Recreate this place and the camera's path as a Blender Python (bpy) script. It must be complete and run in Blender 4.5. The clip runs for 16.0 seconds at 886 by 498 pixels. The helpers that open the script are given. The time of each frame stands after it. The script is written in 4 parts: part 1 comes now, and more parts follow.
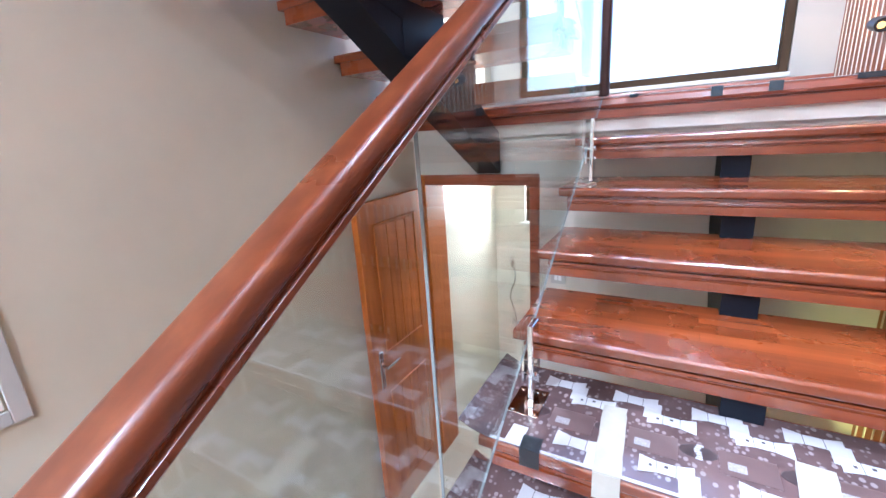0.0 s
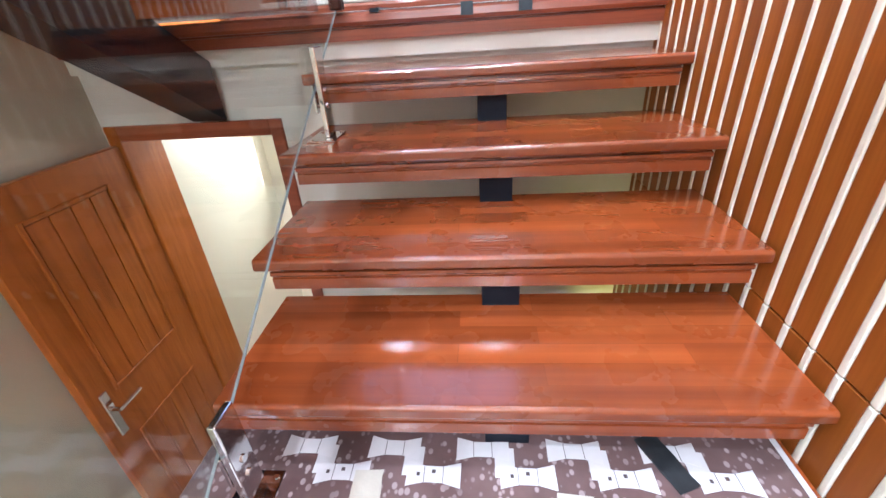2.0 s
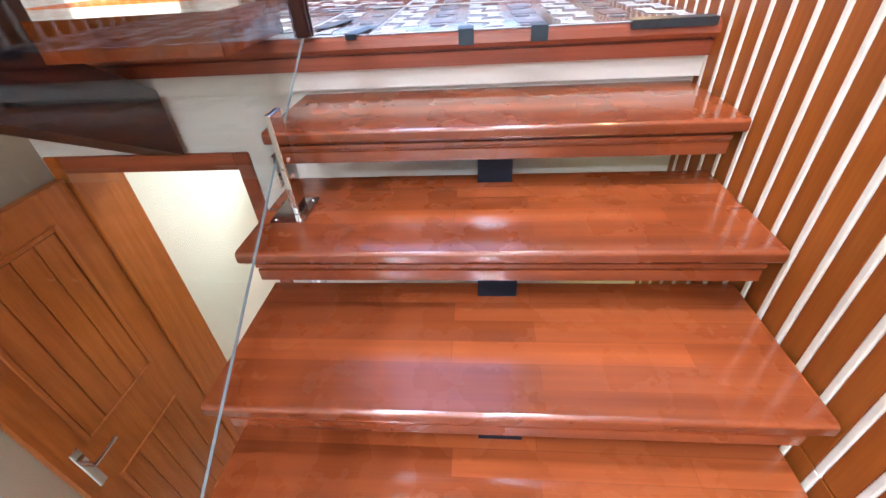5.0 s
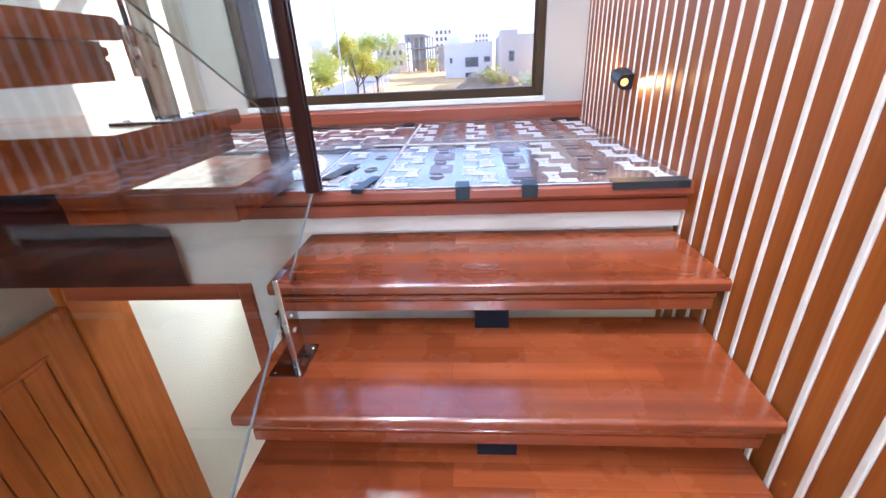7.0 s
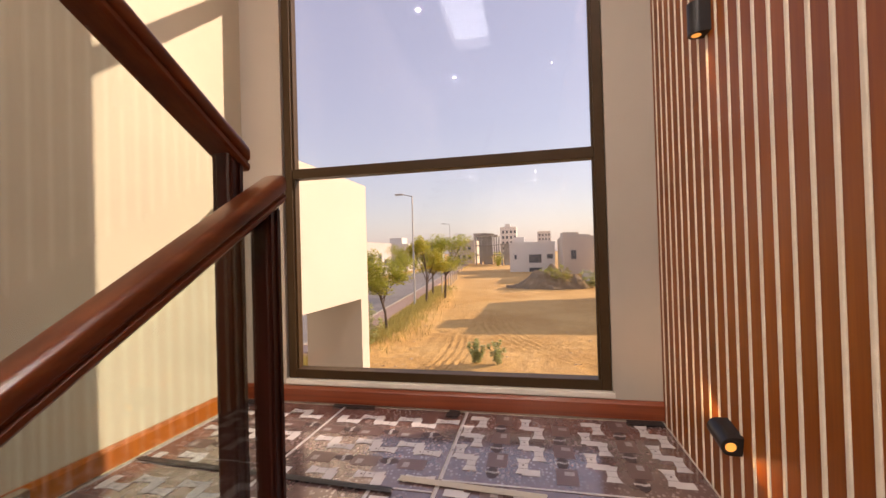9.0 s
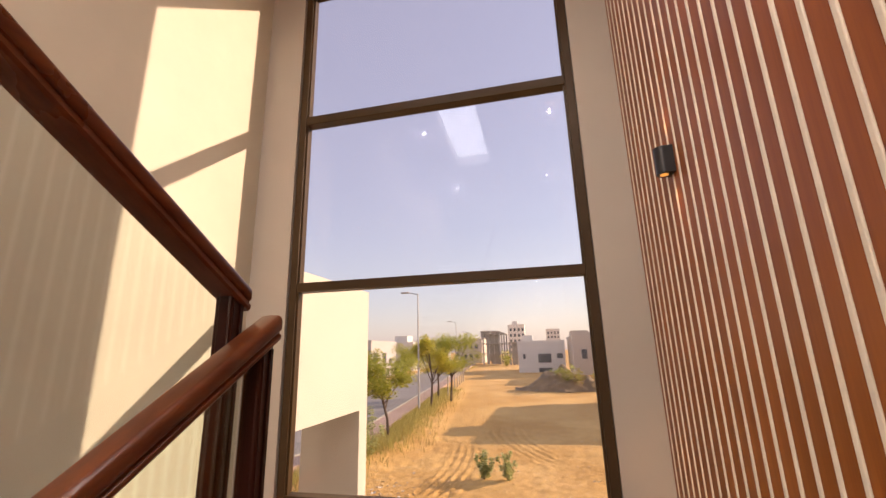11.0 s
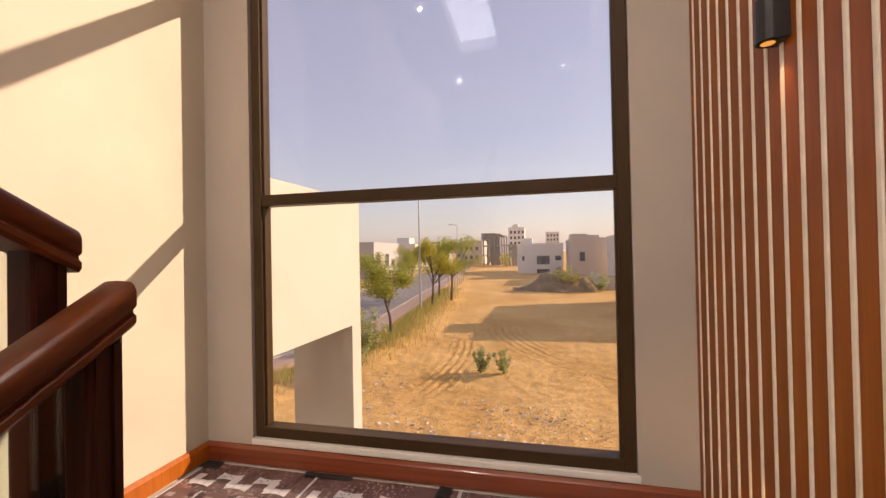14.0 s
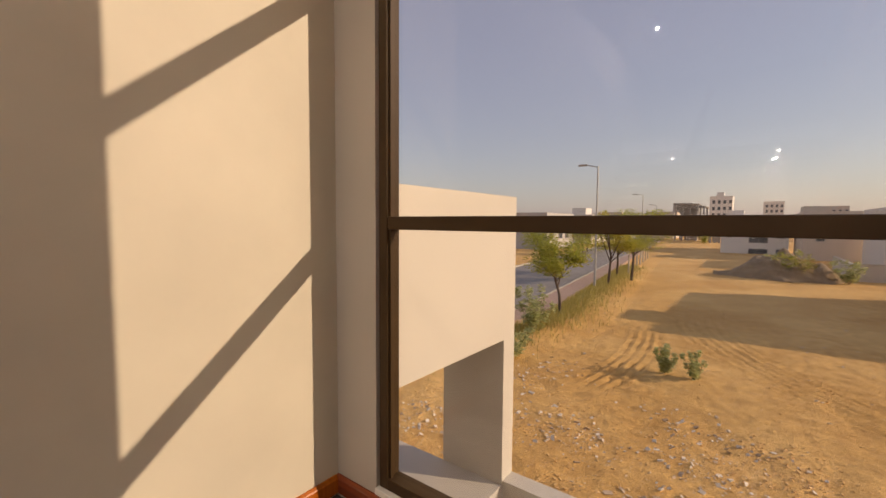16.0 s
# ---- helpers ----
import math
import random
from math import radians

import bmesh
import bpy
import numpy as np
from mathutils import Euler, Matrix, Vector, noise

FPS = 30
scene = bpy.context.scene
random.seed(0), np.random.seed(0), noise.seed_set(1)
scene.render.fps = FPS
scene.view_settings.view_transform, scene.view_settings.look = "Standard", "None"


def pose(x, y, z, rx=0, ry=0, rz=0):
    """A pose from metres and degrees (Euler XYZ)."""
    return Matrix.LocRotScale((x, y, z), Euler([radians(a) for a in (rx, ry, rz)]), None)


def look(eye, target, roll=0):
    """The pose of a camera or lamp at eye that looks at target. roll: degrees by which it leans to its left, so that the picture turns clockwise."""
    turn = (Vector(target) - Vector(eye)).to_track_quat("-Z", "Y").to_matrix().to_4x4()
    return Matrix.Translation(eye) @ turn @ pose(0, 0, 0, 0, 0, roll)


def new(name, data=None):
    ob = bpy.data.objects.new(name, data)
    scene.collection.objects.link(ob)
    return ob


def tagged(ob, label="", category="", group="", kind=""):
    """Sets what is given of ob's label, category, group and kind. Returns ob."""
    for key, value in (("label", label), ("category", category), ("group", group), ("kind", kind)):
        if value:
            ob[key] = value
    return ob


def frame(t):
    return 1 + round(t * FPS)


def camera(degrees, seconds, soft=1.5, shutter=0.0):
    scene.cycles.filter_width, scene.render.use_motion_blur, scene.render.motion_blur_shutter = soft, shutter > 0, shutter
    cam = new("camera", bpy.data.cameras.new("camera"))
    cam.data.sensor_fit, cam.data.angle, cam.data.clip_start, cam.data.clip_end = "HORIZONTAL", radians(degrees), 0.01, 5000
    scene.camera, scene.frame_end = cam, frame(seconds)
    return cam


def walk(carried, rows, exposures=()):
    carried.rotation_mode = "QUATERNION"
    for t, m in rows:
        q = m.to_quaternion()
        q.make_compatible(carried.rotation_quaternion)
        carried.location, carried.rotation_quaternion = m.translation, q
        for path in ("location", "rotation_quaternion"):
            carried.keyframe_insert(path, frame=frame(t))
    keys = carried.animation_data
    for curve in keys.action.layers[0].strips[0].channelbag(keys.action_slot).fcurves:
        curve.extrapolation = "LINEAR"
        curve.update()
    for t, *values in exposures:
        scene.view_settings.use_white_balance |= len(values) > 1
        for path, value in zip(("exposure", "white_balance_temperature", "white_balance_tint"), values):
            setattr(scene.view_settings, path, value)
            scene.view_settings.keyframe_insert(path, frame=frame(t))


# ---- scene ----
cam = camera(94.0, 16.0)
PATH = [
    (0, (0.727, 0.611, 2.535), (-0.257, 2.31, 1.99), -3.7),
    (0.5, (0.742, 0.744, 2.553), (0.097, 2.557, 1.963), -3.5),
    (1, (0.792, 0.911, 2.535), (0.419, 2.756, 1.86), -3.6),
    (1.5, (0.848, 1.021, 2.578), (0.594, 2.831, 1.766), -3.8),
    (2, (0.867, 1.163, 2.593), (0.693, 2.913, 1.64), -3.9),
    (2.5, (0.892, 1.305, 2.606), (0.792, 3.018, 1.579), -3.6),
    (3, (0.891, 1.356, 2.683), (0.824, 3.058, 1.635), -3.7),
    (3.5, (0.898, 1.446, 2.728), (0.796, 3.154, 1.692), -3.8),
    (4, (0.912, 1.548, 2.856), (0.739, 3.25, 1.82), -3.5),
    (4.2, (0.904, 1.552, 2.85), (0.705, 3.212, 1.752), -3.5),
    (6.5, (0.865, 1.514, 2.825), (0.752, 3.115, 1.632), -4.2),
    (7, (0.871, 1.61, 3.011), (0.725, 3.419, 2.171), -2.9),
    (7.5, (0.852, 1.749, 3.172), (0.697, 3.671, 2.642), -1.9),
    (8, (0.882, 1.869, 3.294), (0.638, 3.832, 2.997), -2.0),
    (8.5, (0.912, 1.965, 3.424), (0.555, 3.928, 3.285), -1.9),
    (9, (0.931, 2.043, 3.484), (0.502, 3.997, 3.506), -1.6),
    (9.5, (0.953, 2.126, 3.541), (0.494, 4.06, 3.756), -1.4),
    (10, (0.985, 2.108, 3.567), (0.532, 4.012, 3.978), -1.4),
    (10.2, (0.994, 2.077, 3.571), (0.546, 3.965, 4.055), -1.2),
    (12.3, (0.947, 1.961, 3.539), (0.559, 3.865, 4.012), -1.4),
    (12.5, (0.933, 1.986, 3.523), (0.544, 3.911, 3.902), -1.2),
    (13, (0.935, 2.11, 3.504), (0.533, 4.061, 3.68), -1.0),
    (13.5, (0.92, 2.261, 3.613), (0.501, 4.215, 3.681), -1.1),
    (14, (0.933, 2.401, 3.69), (0.468, 4.347, 3.71), -1.1),
    (14.5, (0.966, 2.537, 3.796), (0.42, 4.461, 3.771), -0.8),
    (15, (0.93, 2.681, 3.82), (0.271, 4.568, 3.743), -0.3),
    (15.5, (0.875, 2.815, 3.942), (0.031, 4.624, 3.829), -0.1),
    (16, (0.821, 2.947, 3.975), (-0.383, 4.539, 3.848), 0.4),
]
EXPOSURES = [(0.0, 2.38, 4400, 10), (1.0, 2.12, 4450, 10), (1.5, 2.15, 4650, 10), (2.5, 2.2, 4900, 10), (3.5, 2.25, 4400, 10), (4.0, 2.27, 4350, 10), (6.5, 2.32, 5500, 12), (7.0, 2.05, 4500, 13), (7.6, 1.5, 4750, 14), (8.0, 1.25, 5700, 22), (8.5, 0.8, 6500, 23), (9.0, 0.7, 6900, 24), (12.8, 0.75, 6900, 24), (13.5, 0.65, 6900, 24), (14.5, 0.42, 6900, 24), (15.5, 0.2, 6900, 20), (16.0, 0.0, 6900, 18)]
walk(cam, [(t, look(eye, target, roll)) for t, eye, target, roll in PATH], EXPOSURES)


# ---- light ----
SUN_WAY = Vector((-2.1, -1.0, -0.9)).normalized()
world = bpy.data.worlds.new("world")
scene.world = world
world.use_nodes = True
wn = world.node_tree.nodes
sky = wn.new("ShaderNodeTexSky")
sky.sky_type, sky.sun_disc = "NISHITA", False
sky.sun_elevation, sky.sun_rotation = radians(21.2), radians(64.5)
sky.dust_density, sky.air_density = 1.0, 1.3
wn["Background"].inputs["Strength"].default_value = 0.15
haze = wn.new("ShaderNodeMix")
haze.data_type, haze.inputs[0].default_value, haze.inputs[7].default_value = "RGBA", 0.55, (2.6, 2.42, 3.2, 1)
world.node_tree.links.new(sky.outputs["Color"], haze.inputs[6])
world.node_tree.links.new(haze.outputs[2], wn["Background"].inputs["Color"])

sun = new("sun", bpy.data.lights.new("sun", "SUN"))
sun.data.energy, sun.data.angle, sun.data.color = 3.85, radians(0.5), (1.0, 0.80, 0.58)
sun.matrix_world = look((0, 0, 0), SUN_WAY)

# daylight in the openings of the house
def opening_light(eye, target, w, h, power, color):
    lamp = new("opening_light", bpy.data.lights.new("opening_light", "AREA"))
    lamp.data.shape, lamp.data.size, lamp.data.size_y, lamp.data.energy, lamp.data.color = "RECTANGLE", w, h, power, color
    lamp.matrix_world = look(eye, target)


opening_light((0.165, 1.36, 6.60), (0.165, 1.36, 0), 0.5, 1.65, 12, (0.90, 0.95, 1.0))       # skylight
opening_light((-0.30, 4.28, 1.96), (-0.5, 2, 1.2), 0.26, 0.44, 5, (1.0, 0.80, 0.58))         # bathroom window

# ---- sizes ----
H = 2.66            # landing
RISE, GOING = 0.18, 0.2745
GROUND = 0.14       # ground floor
XR = 1.515          # slat wall face
XL = -0.76          # plain wall face
YW = 4.20           # window wall, inner face
YN = 2.812           # landing nosing
CEIL = 6.45
YB = -2.6           # wall behind


# ---- materials ----
def mat(name):
    m = bpy.data.materials.new(name)
    m.use_nodes = True
    return m, m.node_tree.nodes, m.node_tree.links, m.node_tree.nodes["Principled BSDF"]


def ramp(nodes, stops):
    r = nodes.new("ShaderNodeValToRGB")
    while len(r.color_ramp.elements) < len(stops):
        r.color_ramp.elements.new(0.5)
    for e, (p, c) in zip(r.color_ramp.elements, stops):
        e.position, e.color = p, (*c, 1)
    return r


def coords(nodes, links, scale=(1, 1, 1), kind="Object", turn=(0, 0, 0)):
    tc, mp = nodes.new("ShaderNodeTexCoord"), nodes.new("ShaderNodeMapping")
    mp.inputs["Scale"].default_value = scale
    mp.inputs["Rotation"].default_value = turn
    links.new(tc.outputs[kind], mp.inputs["Vector"])
    return mp.outputs["Vector"]


def noise_tex(nodes, links, vec, scale, detail=4, rough=0.55):
    n = nodes.new("ShaderNodeTexNoise")
    n.inputs["Scale"].default_value, n.inputs["Detail"].default_value, n.inputs["Roughness"].default_value = scale, detail, rough
    links.new(vec, n.inputs["Vector"])
    return n.outputs["Fac"]


def mixc(nodes, links, fac, a, b, mode="MIX"):
    m = nodes.new("ShaderNodeMix")
    m.data_type, m.blend_type = "RGBA", mode
    for sock, v in ((0, fac), (6, a), (7, b)):
        if isinstance(v, (int, float)):
            m.inputs[sock].default_value = v
        elif isinstance(v, tuple):
            m.inputs[sock].default_value = (*v, 1)
        else:
            links.new(v, m.inputs[sock])
    return m.outputs[2]


def bump(nodes, links, bsdf, height, strength, distance=0.002):
    b = nodes.new("ShaderNodeBump")
    b.inputs["Strength"].default_value, b.inputs["Distance"].default_value = strength, distance
    links.new(height, b.inputs["Height"])
    links.new(b.outputs["Normal"], bsdf.inputs["Normal"])


def plain(name, color, rough=0.6, metal=0.0, var=0.12, scale=6.0, bumps=0.1, fine=90.0):
    m, n, l, b = mat(name)
    v = coords(n, l)
    big = noise_tex(n, l, v, scale, 5)
    dark = tuple(c * (1 - var) for c in color)
    lite = tuple(min(1, c * (1 + var)) for c in color)
    l.new(ramp_out(n, l, big, dark, lite), b.inputs["Base Color"])
    b.inputs["Roughness"].default_value, b.inputs["Metallic"].default_value = rough, metal
    if bumps:
        bump(n, l, b, noise_tex(n, l, v, fine, 3), bumps, 0.002)
    return m


def ramp_out(n, l, fac, lo, hi, p0=0.3, p1=0.7):
    r = ramp(n, [(p0, lo), (p1, hi)])
    l.new(fac, r.inputs["Fac"])
    return r.outputs["Color"]


def wood(name, dark, mid, lite, along="x", rough=0.28, staves=0.0, coat=0.0, per_object=0.0, pores=0.22, gloss=1.6, spec=0.5, coat_rough=0.11):
    """Varnished timber: long grain along one axis, optional glued staves, tone by piece."""
    m, n, l, b = mat(name)
    s = {"x": (0.35, 14, 14), "y": (14, 0.5, 14), "z": (14, 14, 0.8)}[along]
    v = coords(n, l, s)
    grain = noise_tex(n, l, v, 2.6, 3, 0.5)
    r = ramp(n, [(0.22, dark), (0.5, mid), (0.80, lite)])
    l.new(grain, r.inputs["Fac"])
    col = r.outputs["Color"]
    fine = coords(n, l, tuple(c * 1.8 for c in s))
    pore = noise_tex(n, l, fine, 6.0, 3)
    col = mixc(n, l, pores, col, ramp_out(n, l, pore, (0.35, 0.30, 0.26), (1, 1, 1), 0.3, 0.55), "MULTIPLY")
    if staves:
        bt = n.new("ShaderNodeTexBrick")
        bt.offset, bt.inputs["Scale"].default_value = 0.37, 1.0
        bt.inputs["Brick Width"].default_value, bt.inputs["Row Height"].default_value = 0.50, staves
        bt.inputs["Mortar Size"].default_value, bt.inputs["Bias"].default_value = 0.0006, 0.0
        bt.inputs["Color1"].default_value, bt.inputs["Color2"].default_value = (0.58, 0.52, 0.48, 1), (1.20, 1.20, 1.15, 1)
        bt.inputs["Mortar"].default_value = (0.5, 0.45, 0.42, 1)
        l.new(coords(n, l), bt.inputs["Vector"])
        col = mixc(n, l, 0.8, col, bt.outputs["Color"], "MULTIPLY")
    if per_object:
        oi = n.new("ShaderNodeObjectInfo")
        k = ramp_out(n, l, oi.outputs["Random"], (1 - per_object,) * 3, (1 + per_object,) * 3, 0, 1)
        col = mixc(n, l, 1.0, col, k, "MULTIPLY")
    l.new(col, b.inputs["Base Color"])
    wear = noise_tex(n, l, coords(n, l), 5.0, 4)
    rr = ramp_out(n, l, wear, (rough * 0.92,) * 3, (rough * 1.12,) * 3)
    l.new(rr, b.inputs["Roughness"])
    b.inputs["Coat Weight"].default_value = coat
    b.inputs["Coat Roughness"].default_value = coat_rough
    b.inputs["Coat IOR"].default_value = gloss
    b.inputs["Specular IOR Level"].default_value = spec
    bump(n, l, b, pore, 0.006, 0.001)
    return m


def glass_mat(name, tint=(0.94, 0.97, 0.96), base=0.025):
    """Thin clear sheet: see-through, with a mirror gloss that grows towards grazing."""
    m = bpy.data.materials.new(name)
    m.use_nodes = True
    n, l = m.node_tree.nodes, m.node_tree.links
    n.clear()
    out, mix = n.new("ShaderNodeOutputMaterial"), n.new("ShaderNodeMixShader")
    lw, tr, gl = n.new("ShaderNodeLayerWeight"), n.new("ShaderNodeBsdfTransparent"), n.new("ShaderNodeBsdfGlossy")
    lw.inputs["Blend"].default_value = 0.5
    pw, ml = n.new("ShaderNodeMath"), n.new("ShaderNodeMath")
    pw.operation, ml.operation = "POWER", "MULTIPLY_ADD"
    pw.inputs[1].default_value = 4.6
    ml.inputs[1].default_value, ml.inputs[2].default_value = 0.9 - base, base
    tr.inputs["Color"].default_value = (*tint, 1)
    gl.inputs["Roughness"].default_value = 0.01
    l.new(lw.outputs["Facing"], pw.inputs[0])
    l.new(pw.outputs[0], ml.inputs[0])
    l.new(ml.outputs[0], mix.inputs["Fac"])
    l.new(tr.outputs[0], mix.inputs[1])
    l.new(gl.outputs[0], mix.inputs[2])
    l.new(mix.outputs[0], out.inputs["Surface"])
    return m


def glow(name, color, strength):
    m, n, l, b = mat(name)
    b.inputs["Base Color"].default_value = (*color, 1)
    b.inputs["Emission Color"].default_value = (*color, 1)
    b.inputs["Emission Strength"].default_value = strength
    return m


M_TREAD = wood("tread_wood", (0.20, 0.043, 0.010), (0.26, 0.060, 0.013), (0.32, 0.082, 0.018), "x", 0.27, 0.062, 1.0, 0.0, 0.08, 1.70, spec=0.15, coat_rough=0.14)
M_RAIL = wood("rail_wood", (0.066, 0.016, 0.005), (0.105, 0.028, 0.009), (0.155, 0.046, 0.014), "y", 0.28, 0, 0.12, 0.0, 0.2, 1.5, 0.35)
# newel wood near black: shade of standing against the window put into colour
M_POST = wood("post_wood_shaded", (0.018, 0.004, 0.003), (0.030, 0.007, 0.004), (0.048, 0.011, 0.006), "z", 0.34, 0, 0.05, 0.0, 0.2, 1.5, 0.25)
M_SLAT = wood("slat_wood", (0.21, 0.053, 0.005), (0.27, 0.074, 0.007), (0.33, 0.098, 0.010), "z", 0.36, 0, 0.0, 0.10, 0.08, 1.5, 0.22)
M_TRIM = wood("trim_wood", (0.13, 0.026, 0.010), (0.22, 0.048, 0.016), (0.30, 0.08, 0.028), "x", 0.33, 0, 0.15)
M_DOOR = wood("door_wood", (0.26, 0.066, 0.006), (0.36, 0.098, 0.009), (0.44, 0.130, 0.014), "z", 0.34, 0, 0.0, spec=0.25)
M_BEAD = plain("bead_cream", (0.76, 0.70, 0.58), 0.55, 0, 0.12, 14, 0.5, 160)
M_WALL = plain("wall_paint", (0.51, 0.472, 0.37), 0.62, 0, 0.08, 1.6, 0.12, 60)
M_WALLW = plain("wall_paint_pale", (0.58, 0.545, 0.475), 0.62, 0, 0.04, 1.6, 0.12, 60)
# same pale paint, darkened: the window wall's backlit shade is in its colour
M_WALLW_SHADE = plain("wall_paint_pale_shaded", (0.42, 0.385, 0.33), 0.62, 0, 0.04, 1.6, 0.12, 60)
M_CEIL = plain("ceiling_paint", (0.80, 0.79, 0.76), 0.7, 0, 0.03, 2, 0.05, 60)
M_BATH = plain("bath_tile", (0.78, 0.72, 0.58), 0.3, 0, 0.04, 2, 0.03, 40)
M_STEEL = plain("black_steel", (0.006, 0.0075, 0.013), 0.5, 0.0, 0.25, 4, 0.15, 120)
M_STEEL.node_tree.nodes["Principled BSDF"].inputs["Specular IOR Level"].default_value = 0.15
M_CHROME = plain("chrome", (0.72, 0.72, 0.72), 0.07, 1.0, 0.06, 12, 0.04, 200)
M_BRONZE = plain("bronze_frame", (0.050, 0.029, 0.012), 0.45, 0.1, 0.1, 8, 0.06, 200)
M_BRONZE.node_tree.nodes["Principled BSDF"].inputs["Specular IOR Level"].default_value = 0.2
M_SILL = plain("marble_sill", (0.70, 0.68, 0.62), 0.3, 0, 0.08, 9, 0.05, 80)
M_BLACK = plain("black_tape", (0.018, 0.02, 0.022), 0.45, 0, 0.3, 20, 0.5, 70)
M_BLUET = plain("blue_tape", (0.014, 0.026, 0.036), 0.4, 0, 0.3, 20, 0.5, 70)
M_PAPERT = plain("masking_tape", (0.46, 0.43, 0.36), 0.6, 0, 0.07, 20, 0.5, 70)
M_WHITE = plain("printed_white", (0.54, 0.525, 0.535), 0.45, 0, 0.06, 20, 0.1, 90)
M_PANELPR = plain("printed_panel", (0.14, 0.09, 0.084), 0.3, 0, 0.1, 9, 0.15, 40)
M_BARCODE = plain("printed_barcode", (0.36, 0.33, 0.33), 0.45, 0, 0.25, 180, 0.1, 90)
M_DARKPR = plain("printed_dark", (0.055, 0.036, 0.036), 0.5, 0, 0.1, 20, 0.05, 90)
M_FLOOR = plain("floor_tile", (0.55, 0.47, 0.36), 0.25, 0, 0.1, 3, 0.03, 60)
M_LAMP = plain("lamp_black", (0.02, 0.02, 0.022), 0.35, 0.3, 0.15, 10, 0.1, 150)
M_GLASS = glass_mat("glass_clear", (0.93, 0.965, 0.95), 0.058)
M_WGLASS = glass_mat("glass_window", (0.95, 0.955, 0.945))
M_GEDGE = plain("glass_edge", (0.20, 0.215, 0.21), 0.15, 0, 0.1, 8, 0)
M_WARM = glow("lamp_warm", (0.9, 0.42, 0.08), 0.5)
M_COOL = glow("lamp_white", (1.0, 0.95, 0.86), 10)
M_OUTW = plain("render_white", (0.55, 0.51, 0.445), 0.7, 0, 0.05, 1.2, 0.25, 40)
M_OUTB = plain("render_beige", (0.50, 0.44, 0.35), 0.75, 0, 0.06, 0.8, 0.25, 40)
M_OUTG = plain("render_grey", (0.42, 0.40, 0.37), 0.75, 0, 0.08, 0.5, 0.25, 40)
# house paints lifted above the render tones; pale distance haze is in the colour
M_HOUSEW = plain("house_white_hazed", (0.74, 0.70, 0.64), 0.75, 0, 0.05, 0.8, 0.25, 40)
M_HOUSEB = plain("house_beige_hazed", (0.60, 0.52, 0.43), 0.75, 0, 0.06, 0.8, 0.25, 40)
M_HOUSEG = plain("house_grey_hazed", (0.52, 0.49, 0.46), 0.75, 0, 0.08, 0.5, 0.25, 40)
M_CONC = plain("raw_concrete", (0.36, 0.34, 0.31), 0.85, 0, 0.15, 0.7, 0.3, 30)
M_PANE = plain("far_pane", (0.10, 0.11, 0.12), 0.15, 0, 0.2, 1, 0)
M_ROAD = plain("asphalt", (0.27, 0.245, 0.22), 0.85, 0, 0.12, 0.5, 0.4, 50)
M_KERB = plain("kerb_stone", (0.52, 0.46, 0.36), 0.8, 0, 0.12, 3, 0.3, 50)
M_PAVE = plain("paver_red", (0.42, 0.29, 0.22), 0.8, 0, 0.12, 3, 0.4, 30)
M_BARK = plain("bark", (0.12, 0.085, 0.06), 0.9, 0, 0.3, 20, 0.8, 60)
M_POLE = plain("galvanised", (0.45, 0.45, 0.44), 0.5, 0.6, 0.1, 4, 0.05)
M_DIRT = plain("spoil_heap", (0.27, 0.19, 0.11), 0.95, 0, 0.25, 2, 0.9, 12)


def card_mat():
    """Printed packaging board: violet brown with rows of pale rounded spots."""
    m, n, l, b = mat("printed_board")
    v = coords(n, l)
    base = ramp_out(n, l, noise_tex(n, l, v, 7, 4), (0.095, 0.060, 0.058), (0.165, 0.108, 0.104))
    vo = n.new("ShaderNodeTexVoronoi")
    vo.inputs["Scale"].default_value, vo.inputs["Randomness"].default_value = 62, 0.75
    l.new(coords(n, l, (1, 0.75, 0)), vo.inputs["Vector"])
    r = ramp(n, [(0.30, (1, 1, 1)), (0.42, (0, 0, 0))])
    l.new(vo.outputs["Distance"], r.inputs["Fac"])
    zone = ramp(n, [(0.36, (0, 0, 0)), (0.56, (1, 1, 1))])
    l.new(noise_tex(n, l, v, 5.0, 2), zone.inputs["Fac"])
    f = mixc(n, l, 1.0, r.outputs["Color"], zone.outputs["Color"], "MULTIPLY")
    f = mixc(n, l, 1.0, f, (0.75, 0.75, 0.75), "MULTIPLY")
    col = mixc(n, l, f, base, (0.40, 0.335, 0.335))
    l.new(col, b.inputs["Base Color"])
    b.inputs["Roughness"].default_value = 0.22
    b.inputs["Coat Weight"].default_value = 0.9
    b.inputs["Coat Roughness"].default_value, b.inputs["Coat IOR"].default_value = 0.14, 1.7
    bump(n, l, b, noise_tex(n, l, v, 9, 3), 0.18, 0.008)
    return m


M_CARD = card_mat()


